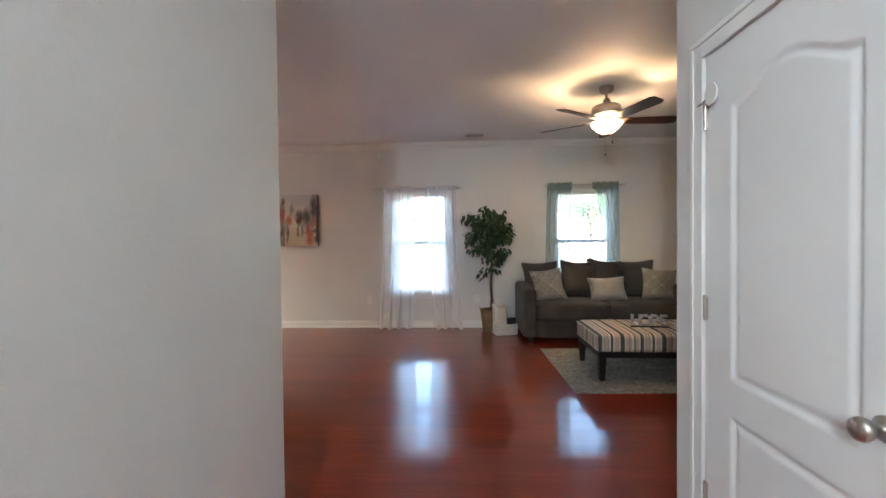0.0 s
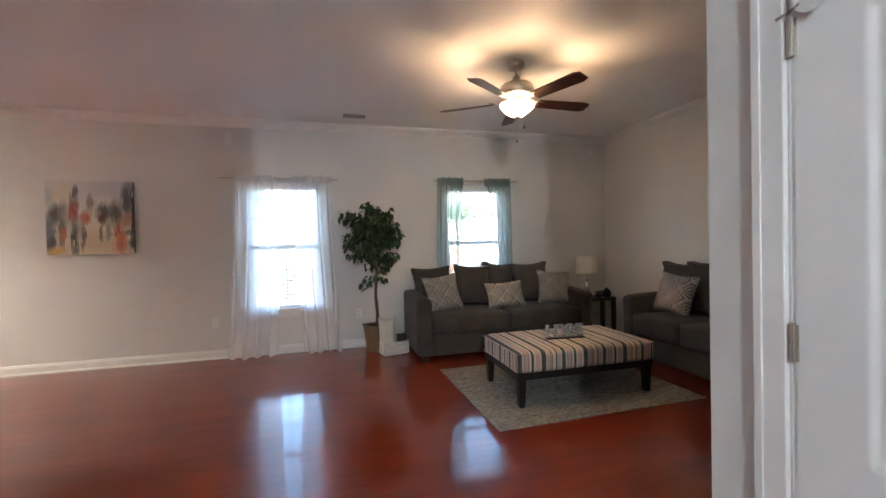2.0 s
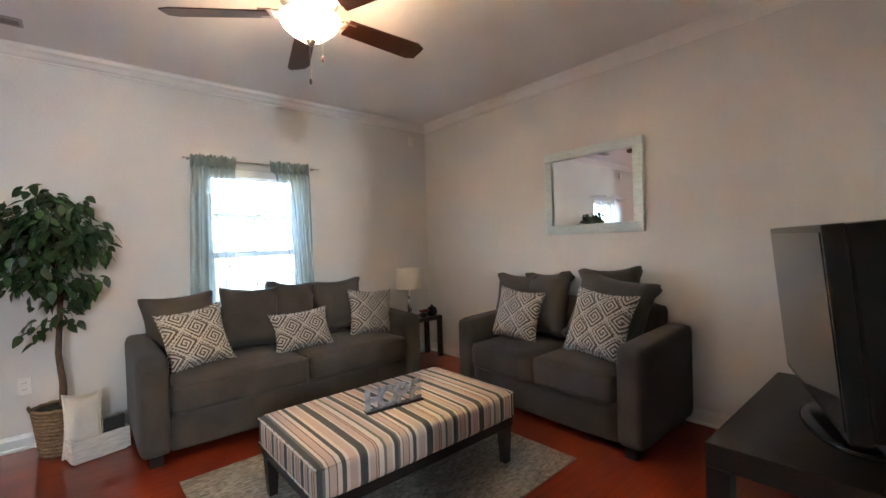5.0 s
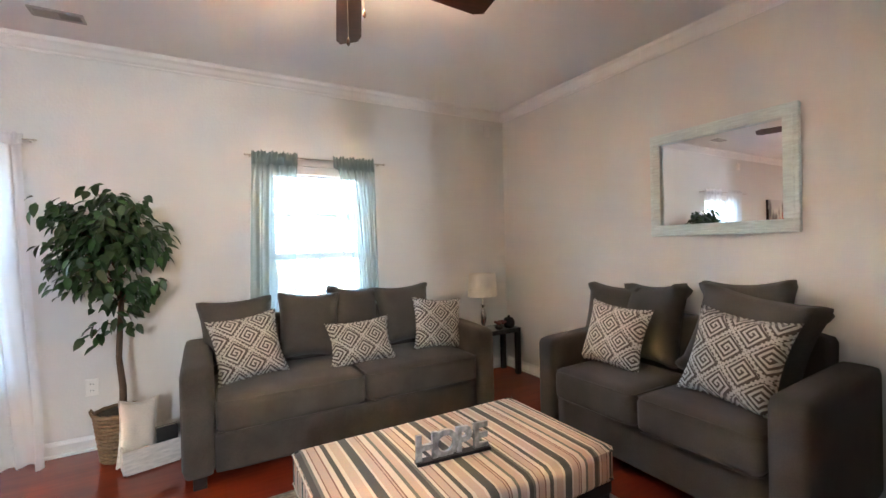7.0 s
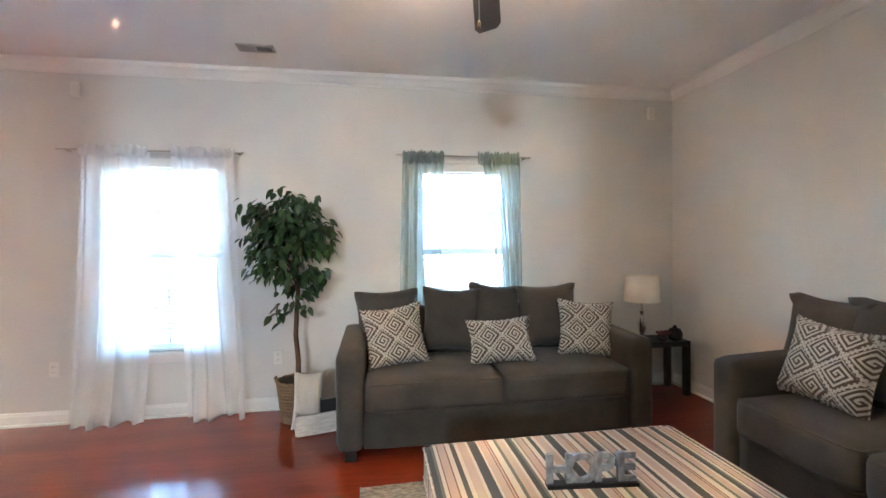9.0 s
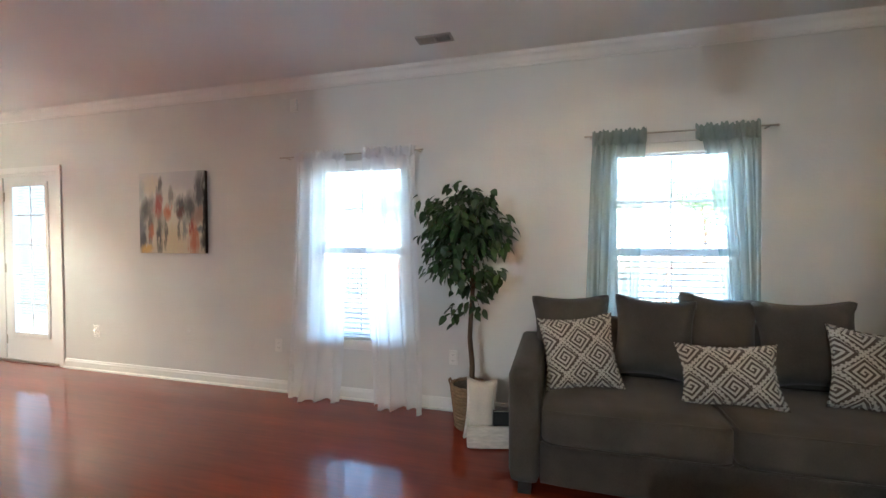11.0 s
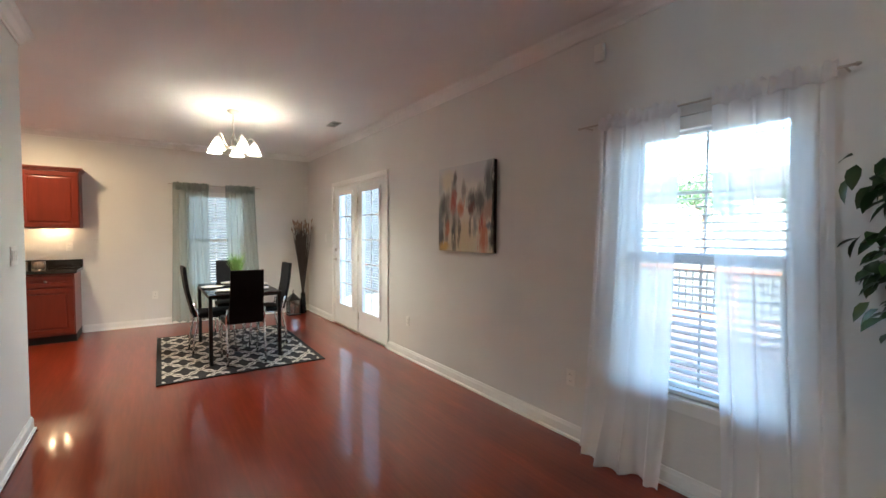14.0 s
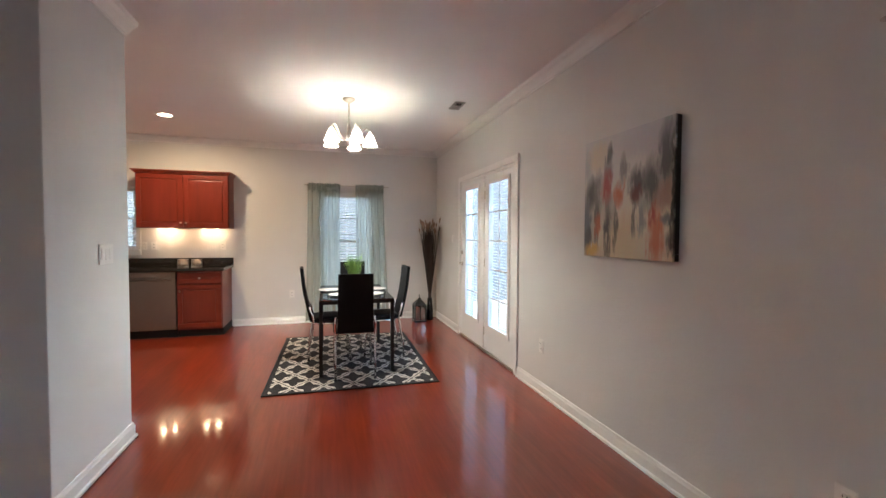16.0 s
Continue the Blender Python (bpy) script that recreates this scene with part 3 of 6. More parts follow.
# ---- patio door ----
def patio_door():
    x0, x1, z1 = DOOR[0], DOOR[1], DOOR[3]
    ob = new("door_1")
    tagged(ob, "white double patio door with tall glazed panels, closed", "door", kind="structure")
    for xa, xb in ((x0 - 0.068, x0 - 0.001), (x1 + 0.001, x1 + 0.068)):
        part("casing", box(xa, YN - 0.02, 0, xb, YN - 0.001, z1 + 0.068, 0.005), TRIM, ob)
    part("casing", box(x0, YN - 0.02, z1 + 0.001, x1, YN - 0.001, z1 + 0.068, 0.005), TRIM, ob)
    for xa, xb in ((x0, x0 + 0.03), (x1 - 0.03, x1)):
        part("jamb", box(xa, YN + 0.001, 0.025, xb, YN + 0.14, z1 - 0.03), TRIM, ob)
    part("jamb", box(x0, YN + 0.001, z1 - 0.03, x1, YN + 0.14, z1), TRIM, ob)
    part("threshold", box(x0, YN - 0.01, 0.0, x1, YN + 0.15, 0.024, 0.004), NICKEL, ob)
    xm = (x0 + x1) / 2
    for xa, xb, ga, gb in ((x0 + 0.033, xm - 0.002, -5.50, -5.02), (xm + 0.002, x1 - 0.033, -4.68, -4.15)):
        ya, yb = YN + 0.004, YN + 0.046
        leaf = part("leaf", wall_mesh(xa, xb, 0.027, z1 - 0.033, yb - ya, [(ga, gb, 0.33, 1.98)], lambda u, d, z, ya=ya: (u, ya + d, z)), DOORW, ob, "white door leaf")
        for a, b, c, d in ((ga - 0.035, ga + 0.012, 0.295, 2.015), (gb - 0.012, gb + 0.035, 0.295, 2.015)):
            part("lite_frame", box(a, ya - 0.014, c, b, ya - 0.001, d, 0.005), DOORW, leaf)
        for c, d in ((0.295, 0.342), (1.968, 2.015)):
            part("lite_frame", box(ga + 0.013, ya - 0.0135, c, gb - 0.013, ya - 0.0015, d, 0.004), DOORW, leaf)
        p = part("pane", box(ga, ya + 0.018, 0.33, gb, ya + 0.022, 1.98), PANE, leaf)
        p.visible_shadow = False
        for k in range(1, 5):
            z = 0.33 + k * 1.65 / 5
            part("muntin", box(ga, ya + 0.008, z - 0.008, gb, ya + 0.016, z + 0.008), DOORW, leaf)
        part("muntin", box((ga + gb) / 2 - 0.008, ya + 0.0085, 0.33, (ga + gb) / 2 + 0.008, ya + 0.0155, 1.98), DOORW, leaf)
        # slim blind held inside the glass
        me = mesh_of(box(ga + 0.01, -0.010, -0.0008, gb - 0.01, 0.010, 0.0008), SLATS)
        for k in range(48):
            s = part("slat", me, SLATS, leaf)
            s.location = (0, ya + 0.034, 0.36 + k * 0.0335)
    part("astragal", box(xm - 0.02, YN - 0.010, 0.03, xm + 0.02, YN + 0.0035, z1 - 0.035, 0.004), DOORW, ob)
    for z in (0.25, 1.06, 1.86):
        part("hinge", box(xm + 0.021, YN - 0.006, z - 0.05, xm + 0.033, YN + 0.003, z + 0.05, 0.002), NICKEL, ob)
    hx = x0 + 0.07
    h = part("door_handle", lathe([(0.028, 0), (0.028, 0.008), (0.012, 0.014), (0.012, 0.045)], steps=16), NICKEL, ob, "brushed nickel lever handle")
    h.matrix_basis = pose(hx, YN + 0.003, 1.0, 90, 0, 0)
    part("lever", tube([(hx, YN - 0.042, 1.0), (hx + 0.05, YN - 0.046, 1.0), (hx + 0.11, YN - 0.042, 0.995)], [0.010, 0.009, 0.007], 8), NICKEL, ob)
    d = part("deadbolt", lathe([(0.028, 0), (0.028, 0.012), (0.02, 0.018)], steps=16), NICKEL, ob)
    d.matrix_basis = pose(hx, YN + 0.003, 1.15, 90, 0, 0)


patio_door()


# ---- hall closet door ----
def closet_door():
    y0, y1, z1 = HD[0], HD[1], HD[3]
    ob = new("door_2")
    tagged(ob, "white two-panel interior door with an arched upper panel, closed", "door", kind="structure")
    cw = 0.082
    for a, b in ((y0 - cw, y0 - 0.004), (y1 + 0.004, y1 + cw)):
        bm = box(1.182, a, 0, 1.199, b, z1 + 0.055, 0.004)
        box(1.176, a if a < y0 - 0.05 else b - 0.022, 0, 1.1815, a + 0.022 if a < y0 - 0.05 else b, z1 + 0.055, 0.002, bm=bm)
        part("casing", bm, TRIM, ob)
    bm = box(1.182, y0 - 0.004, z1 + 0.001, 1.199, y1 + 0.004, z1 + 0.055, 0.004)
    box(1.176, y0 - cw, z1 + 0.0555, 1.199, y1 + cw, z1 + 0.076, 0.002, bm=bm)
    part("casing", bm, TRIM, ob)
    part("jamb", box(1.201, y1 - 0.012, 0, 1.318, y1 + 0.0, z1 - 0.012), TRIM, ob)
    part("jamb", box(1.201, y0, 0, 1.318, y0 + 0.012, z1 - 0.012), TRIM, ob)
    part("jamb", box(1.201, y0, z1 - 0.012, 1.318, y1, z1), TRIM, ob)
    # the leaf: a height field with two moulded panels, the upper one with a cathedral arch
    ya, yb, zt = y0 + 0.014, y1 - 0.014, z1 - 0.014
    xf = 1.196
    ny, nz = 110, 260
    w = yb - ya
    pa, pb = ya + 0.095, yb - 0.145

    def arch(y):
        f = (y - (pa + pb) / 2) / ((pb - pa) / 2)
        return 1.78 + 0.085 * math.cos(math.pi * max(-1, min(1, f))) * 0.5 + 0.0425

    def relief(y, z):
        best = 0.0
        for lo, hi in ((0.785, None), (0.20, 0.652)):
            top = arch(y) if hi is None else hi
            e = min(y - pa, pb - y, z - lo, top - z)
            if e > 0:
                g = 0.0
                if e < 0.014:
                    g = 0.009 * e / 0.014
                elif e < 0.022:
                    g = 0.009
                elif e < 0.040:
                    g = 0.009 - 0.006 * (e - 0.022) / 0.018
                else:
                    g = 0.003
                best = g
        return best

    bm = bmesh.new()
    grid = [[bm.verts.new((xf + relief(ya + w * i / ny, 0.012 + (zt - 0.012) * j / nz), ya + w * i / ny, 0.012 + (zt - 0.012) * j / nz)) for j in range(nz + 1)] for i in range(ny + 1)]
    for i in range(ny):
        for j in range(nz):
            bm.faces.new((grid[i][j], grid[i][j + 1], grid[i + 1][j + 1], grid[i + 1][j]))
    box(xf + 0.0125, ya, 0.012, xf + 0.036, yb, zt, bm=bm)
    part("leaf", bm, DOORW, ob, "moulded white door leaf", smooth=True)
    for z in (0.28, 1.025, 1.775):
        hg = part("hinge", box(1.1905, y1 - 0.020, z - 0.045, 1.1955, y1 + 0.010, z + 0.045, 0.001), NICKEL, ob, "satin nickel hinge")
        part("hinge_pin", tube([(1.186, y1 - 0.012, z - 0.048), (1.186, y1 - 0.012, z + 0.052)], 0.006, 8), NICKEL, hg)
    # hinge-pin door stop on the top hinge
    bm = tube([(1.170, y1 + 0.012, 1.826), (1.180, y1 - 0.008, 1.834), (1.176, y1 - 0.030, 1.836), (1.168, y1 - 0.044, 1.838)], 0.0035, 6)
    part("door_stop", bm, NICKEL, ob)
    part("stop_bumper", lathe([(0.040, 0), (0.042, 0.005), (0.036, 0.010), (0.0005, 0.011)], (0, 0, 0), 24), PLATE, ob).matrix_basis = pose(1.174, y1 - 0.066, 1.850, 0, 90, 0)
    k = part("door_knob", lathe([(0.031, 0), (0.031, 0.006), (0.014, 0.012), (0.012, 0.034), (0.024, 0.042), (0.029, 0.054), (0.026, 0.066), (0.012, 0.071)], steps=22), NICKEL, ob, "satin nickel round knob", smooth=True)
    k.matrix_basis = pose(xf + 0.0005, 2.265, 0.86, 0, -90, 0)


closet_door()


# ---- wall plates, vents, lights on the ceiling ----
def outlet(at, rz, label="white duplex outlet in the wall"):
    ob = thing("wall_outlet", label, "outlet", "outlets", at, rz)
    part("plate", box(-0.036, -0.007, -0.058, 0.036, -0.0005, 0.058, 0.004), PLATE, ob)
    for z in (-0.022, 0.022):
        s = part("socket", box(-0.017, -0.0095, z - 0.014, 0.017, -0.0072, z + 0.014, 0.003), PLATE, ob)
        for x in (-0.007, 0.007):
            # near-black box stands in for the shade in the slot
            part("slot", box(x - 0.0012, -0.0102, z - 0.005, x + 0.0012, -0.0096, z + 0.005), DARK, s)
    return ob


for x, z in ((-3.44, 0.42), (-1.21, 0.42), (0.42, 0.43)):
    outlet((x, YN, z), 0)
outlet((XW, 5.25, 0.46), 90)
ds = thing("light_switch", "white single rocker light switch beside the patio door", "switch", at=(-6.115, YN, 1.33))
part("plate", box(-0.036, -0.007, -0.058, 0.036, -0.0005, 0.058, 0.004), PLATE, ds)
part("rocker", box(-0.016, -0.011, -0.033, 0.016, -0.0072, 0.033, 0.002), PLATE, ds)
for y in (3.28, 3.40, 4.29):
    outlet((XW, y, 1.205), 90, "white outlet above the kitchen counter")
sw = thing("light_switch", "white triple rocker light switch on the wall end", "switch", at=(-3.13, 4.481, 1.258), rz=180)
part("plate", box(-0.082, -0.007, -0.06, 0.082, -0.0005, 0.06, 0.004), PLATE, sw)
for x in (-0.047, 0.0, 0.047):
    part("rocker", box(x - 0.016, -0.011, -0.033, x + 0.016, -0.0072, 0.033, 0.002), PLATE, sw)
for x in (-1.02, 3.79):
    ob = thing("wall_sensor", "small white alarm sensor high on the wall", "sensor", "sensors", (x, YN, 2.555))
    part("case", box(-0.032, -0.030, -0.055, 0.032, -0.0005, 0.055, 0.006), PLATE, ob)
    part("lens", box(-0.022, -0.034, -0.035, 0.022, -0.0305, 0.0, 0.002), PLATE, ob)


def ceiling_vent(at):
    ob = thing("ceiling_vent", "white louvred air vent in the ceiling", "vent", "ceiling vents", at)
    ob.scale = (0.79, 0.85, 1.0)
    # the ceiling is not cut; this dark sheet paints the duct's shade
    part("duct_shade", box(-0.14, -0.045, -0.003, 0.14, 0.045, -0.001), DARK, ob)
    bm = bmesh.new()
    for a in ((-0.16, -0.065, 0.16, -0.045), (-0.16, 0.045, 0.16, 0.065), (-0.16, -0.045, -0.14, 0.045), (0.14, -0.045, 0.16, 0.045), (-0.006, -0.045, 0.006, 0.045)):
        box(a[0], a[1], -0.010, a[2], a[3], -0.0005, 0.0, bm=bm)
    part("frame", bm, VENT, ob)
    for k in range(7):
        for s in (-1, 1):
            bm = box(-0.066, -0.0045, -0.0008, 0.066, 0.0045, 0.0008)
            sl = part("slat", bm, VENT, ob)
            sl.matrix_basis = pose(s * 0.073, -0.038 + k * 0.0125, -0.008, s * 40, 0, 0)
    return ob


ceiling_vent((0.395, 7.14, H))
ceiling_vent((-4.50, 7.11, H))
rc = thing("recessed_light", "lit recessed can light in the kitchen ceiling", "ceiling light", at=(-5.82, 3.95, H))
part("trim_ring", lathe([(0.075, -0.004), (0.095, -0.006), (0.098, -0.001), (0.075, -0.001)], steps=28, closed=False), PLATE, rc)
part("lens", lathe([(0.074, -0.003), (0.074, -0.0008)], steps=28), LEDS, rc)
window_light("recessed_lamp", (-5.82, 3.95, H - 0.008), (-5.82, 3.951, 0), 0.13, 0.13, 3.2, (1.0, 0.68, 0.38))


# ---- ceiling fan ----
def ceiling_fan(cx, cy):
    ob = thing("ceiling_fan", "five-blade ceiling fan in nickel with a lit bowl light", "ceiling fan", at=(cx, cy, 0))
    part("canopy", lathe([(0.030, H - 0.062), (0.052, H - 0.056), (0.066, H - 0.030), (0.068, H - 0.001)], steps=28), NICKEL, ob, smooth=True)
    part("downrod", tube([(0, 0, H - 0.15), (0, 0, H - 0.06)], 0.013, 12), NICKEL, ob)
    part("motor_housing", lathe([(0.060, 2.484), (0.112, 2.490), (0.136, 2.504), (0.141, 2.530), (0.134, 2.572), (0.116, 2.590), (0.055, 2.598), (0.034, 2.606), (0.032, 2.650), (0.018, 2.660)], steps=32), NICKEL, ob, smooth=True)
    part("light_plate", lathe([(0.010, 2.432), (0.016, 2.436), (0.030, 2.446), (0.052, 2.483)], steps=28), NICKEL, ob, smooth=True)
    for k in range(3):
        a = radians(20 + 120 * k)
        part("lamp_socket", tube([(0.02 * math.cos(a), 0.02 * math.sin(a), 2.44), (0.075 * math.cos(a), 0.075 * math.sin(a), 2.435), (0.082 * math.cos(a), 0.082 * math.sin(a), 2.405)], [0.008, 0.012, 0.015], 8), NICKEL, ob, smooth=True)
    bl = part("glass_bowl", lathe([(0.018, 2.322), (0.050, 2.330), (0.092, 2.358), (0.130, 2.394), (0.144, 2.422), (0.139, 2.427), (0.120, 2.396), (0.065, 2.346), (0.018, 2.336)], steps=36, closed=False), BOWL, ob, "glowing frosted glass bowl", smooth=True)
    part("finial", lathe([(0.004, 2.294), (0.016, 2.304), (0.028, 2.320), (0.020, 2.332)], steps=16), NICKEL, bl)
    for k in range(5):
        ang = 1 + 72 * k
        m = pose(0, 0, 0, 0, 0, ang)
        iron = bmesh.new()
        box(0.085, -0.022, 2.452, 0.19, 0.022, 2.460, 0.003, bm=iron)
        box(0.17, -0.038, 2.448, 0.235, 0.038, 2.456, 0.003, bm=iron)
        bp = part("blade_iron", moved(iron, m), NICKEL, ob)
        bm = bmesh.new()
        n = 10
        top, low = [], []
        for i in range(n + 1):
            f = i / n
            r = 0.19 + 0.475 * f
            hw = 0.054 + 0.014 * f
            if i == n:
                hw -= 0.022
            for s, lst in ((1, top), (-1, low)):
                lst.append((r, s * hw))
        outline = top + low[::-1]
        tilt = radians(-13)
        va = [bm.verts.new((x, y * math.cos(tilt), 2.449 + y * math.sin(tilt))) for x, y in outline]
        vb = [bm.verts.new((x, y * math.cos(tilt), 2.442 + y * math.sin(tilt))) for x, y in outline]
        bm.faces.new(va)
        bm.faces.new(vb[::-1])
        for i in range(len(va)):
            j = (i + 1) % len(va)
            bm.faces.new((va[i], vb[i], vb[j], va[j]))
        bmesh.ops.recalc_face_normals(bm, faces=bm.faces[:])
        part("blade", moved(bm, m), BLADE, ob, "dark cherry fan blade")
    for x, z in ((-0.02, 2.13), (0.045, 2.25)):
        c = part("pull_chain", tube([(x, -0.03, 2.42), (x, -0.03, z)], 0.0015, 5), NICKEL, ob)
        part("pull_bob", lathe([(0.003, z - 0.03), (0.007, z - 0.022), (0.006, z - 0.008), (0.002, z)], (x, -0.03, 0), 10), BLADE, c)
    return ob


ceiling_fan(1.62, 5.42)
for ang in (20, 140, 260):
    lamp("fan_bulb", (1.62 + 0.045 * math.cos(radians(ang)), 5.42 + 0.045 * math.sin(radians(ang)), 2.376), 1.08, (1.0, 0.62, 0.34), 0.03)


# ---- seating ----
def sofa(name, at, rz, length, deep, label, seats=2):
    """Front faces -y of its own axes; origin at the middle of the front edge on the floor."""
    ob = thing(name, label, "sofa", at=at, rz=rz)
    h, aw = length / 2, 0.175
    part("base", cushion(length - 2 * aw + 0.02, deep - 0.06, 0.235, 0.02, 0.0), SOFA, ob, smooth=True).location = (0, deep / 2, 0.06)
    for s in (-1, 1):
        bm = cushion(aw, deep - 0.02, 0.63, 0.045, 0.006, 12)
        for v in bm.verts:
            if v.co.z > 0.4:
                v.co.z += 0.03 * (v.co.y / deep)
        part("arm", bm, SOFA, ob, smooth=True).location = (s * (h - aw / 2), deep / 2, 0.06)
    bm = cushion(length - 2 * aw + 0.01, 0.20, 0.55, 0.05, 0.01, 12)
    part("back", bm, SOFA, ob, smooth=True).matrix_basis = pose(0, deep - 0.125, 0.285, -5, 0, 0)
    w = (length - 2 * aw) / seats
    for i in range(seats):
        c = part("seat_cushion", cushion(w - 0.006, deep - 0.24, 0.20, 0.045, 0.022), SOFA, ob, smooth=True)
        c.location = (-h + aw + w * (i + 0.5), (deep - 0.24) / 2 - 0.012, 0.293)
        for z in (0.012, 0.188):
            ww, dd = w - 0.006, deep - 0.24
            pts = [(-ww / 2 + 0.012, -dd / 2 + 0.3, z), (-ww / 2 + 0.006, -dd / 2 + 0.03, z), (-ww / 2 + 0.04, -dd / 2 - 0.003, z), (0, -dd / 2 - 0.004, z), (ww / 2 - 0.04, -dd / 2 - 0.003, z), (ww / 2 - 0.006, -dd / 2 + 0.03, z), (ww / 2 - 0.012, -dd / 2 + 0.3, z)]
            part("piping", tube(pts, 0.004, 6), SOFA, c, smooth=True)
    for s in (-1, 1):
        for y in (0.06, deep - 0.08):
            part("foot", box(s * (h - 0.09) - 0.035, y - 0.035, 0, s * (h - 0.09) + 0.035, y + 0.035, 0.065, 0.004), BLACKW, ob)
    return ob


sofa("sofa", (2.045, 6.57, 0), 0, 2.15, 0.93, "dark taupe microfibre sofa with two seat cushions")
sofa("loveseat", (3.17, 5.36, 0), -90, 1.58, 0.84, "dark taupe microfibre loveseat against the wall")

KEY_MAT = bpy.data.materials.new("greek_key_fabric")


def key_fabric(m):
    m.use_nodes = True
    nt = m.node_tree
    b = nt.nodes["Principled BSDF"]
    b.inputs["Roughness"].default_value = 0.85
    b.inputs["Sheen Weight"].default_value = 0.2
    co = nt.nodes.new("ShaderNodeTexCoord")
    mp = nt.nodes.new("ShaderNodeMapping")
    mp.inputs["Rotation"].default_value = (0, radians(45), 0)
    mp.inputs["Scale"].default_value = (7.4, 7.4, 7.4)
    nt.links.new(co.outputs["Object"], mp.inputs["Vector"])
    sp = nt.nodes.new("ShaderNodeSeparateXYZ")
    nt.links.new(mp.outputs[0], sp.inputs[0])
    fx = math_node(nt, "SUBTRACT", math_node(nt, "FRACT", sp.outputs["X"]), 0.5)
    fz = math_node(nt, "SUBTRACT", math_node(nt, "FRACT", sp.outputs["Z"]), 0.5)
    ax, az = math_node(nt, "ABSOLUTE", fx), math_node(nt, "ABSOLUTE", fz)
    cheb, low = math_node(nt, "MAXIMUM", ax, az), math_node(nt, "MINIMUM", ax, az)
    # a square spiral in the middle of each lozenge
    ang = math_node(nt, "DIVIDE", math_node(nt, "ARCTAN2", fz, fx), 2 * math.pi)
    spiral = math_node(nt, "GREATER_THAN", math_node(nt, "FRACT", math_node(nt, "ADD", math_node(nt, "MULTIPLY", cheb, 6.6), ang)), 0.5)
    # short teeth along its border, and a plain line between the lozenges
    teeth = math_node(nt, "GREATER_THAN", math_node(nt, "FRACT", math_node(nt, "MULTIPLY", low, 7.0)), 0.5)
    edge = math_node(nt, "GREATER_THAN", cheb, 0.465)
    rim = math_node(nt, "MAXIMUM", edge, math_node(nt, "MULTIPLY", teeth, math_node(nt, "GREATER_THAN", cheb, 0.425)))
    inner = math_node(nt, "MULTIPLY", spiral, math_node(nt, "LESS_THAN", cheb, 0.40))
    line = math_node(nt, "MAXIMUM", rim, inner)
    mix = nt.nodes.new("ShaderNodeMix")
    mix.data_type = "RGBA"
    mix.inputs["A"].default_value = (0.075, 0.056, 0.044, 1)
    mix.inputs["B"].default_value = (0.48, 0.45, 0.395, 1)
    nt.links.new(line, mix.inputs["Factor"])
    n = nt.nodes.new("ShaderNodeTexNoise")
    n.inputs["Scale"].default_value = 260
    nt.links.new(co.outputs["Object"], n.inputs["Vector"])
    bp = nt.nodes.new("ShaderNodeBump")
    bp.inputs["Strength"].default_value, bp.inputs["Distance"].default_value = 0.4, 0.002
    nt.links.new(math_node(nt, "ADD", n.outputs["Fac"], line), bp.inputs["Height"])
    nt.links.new(bp.outputs[0], b.inputs["Normal"])
    nt.links.new(mix.outputs["Result"], b.inputs["Base Color"])


key_fabric(KEY_MAT)


def throw(at, rx, rz, w, h, t, mat, label, seed, ry=0.0, group=""):
    ob = thing("throw_pillow", label, "pillow", group)
    ob.matrix_basis = pose(*at, 0, 0, rz) @ pose(0, 0, 0, rx, ry, 0)
    part("cover", pillow(w, h, t, 18, 0.15, seed, 0.06) if mat == SOFAP else pillow(w, h, t, seed=seed), mat, ob, smooth=True)
    if mat != SOFAP:
        part("cord", pillow_cord(w, h), mat, ob, smooth=True)
    return ob


pl = "large plain dark taupe back pillow"
kl = "patterned throw pillow with a tan and brown key pattern"
# rx negative leans back
for x, y, z, rx, rz, w, h, ry, s in ((1.33, 7.22, 0.52, -16, 4, 0.54, 0.50, -2, 11), (1.79, 7.14, 0.50, -18, -6, 0.50, 0.54, 3, 12), (2.17, 7.22, 0.50, -15, 10, 0.48, 0.55, 7, 13), (2.64, 7.17, 0.50, -17, -3, 0.54, 0.54, -2, 14)):
    throw((x, y, z), rx, rz, w, h, 0.20, SOFAP, pl, s, ry, "back pillows")
for x, y, z, rx, rz, w, h, ry, s in ((1.385, 6.87, 0.495, -20, 8, 0.44, 0.44, -6, 21), (2.11, 6.80, 0.50, -24, -4, 0.48, 0.33, -3, 22), (2.78, 6.88, 0.495, -19, -8, 0.44, 0.43, 5, 23)):
    throw((x, y, z), rx, rz, w, h, 0.15, KEY_MAT, kl, s, ry, "patterned pillows")
for x, y, z, rx, rz, w, h, ry, s in ((3.72, 5.98, 0.50, -14, -84, 0.48, 0.55, 2, 31), (3.69, 5.66, 0.50, -18, -98, 0.50, 0.59, -4, 32), (3.60, 5.09, 0.49, -18, -101, 0.70, 0.60, 7, 33), (3.76, 5.08, 0.50, -12, -88, 0.52, 0.63, -4, 34)):
    throw((x, y, z), rx, rz, w, h, 0.20, SOFAP, pl, s, ry, "back pillows")
for x, y, z, rx, rz, w, h, ry, s in ((3.46, 5.78, 0.495, -18, -88, 0.46, 0.44, 4, 41), (3.40, 5.03, 0.495, -20, -98, 0.50, 0.49, 4, 42)):
    throw((x, y, z), rx, rz, w, h, 0.16, KEY_MAT, kl, s, ry, "patterned pillows")


# ---- ottoman, rug, sign ----
STRIPE = bpy.data.materials.new("striped_upholstery")


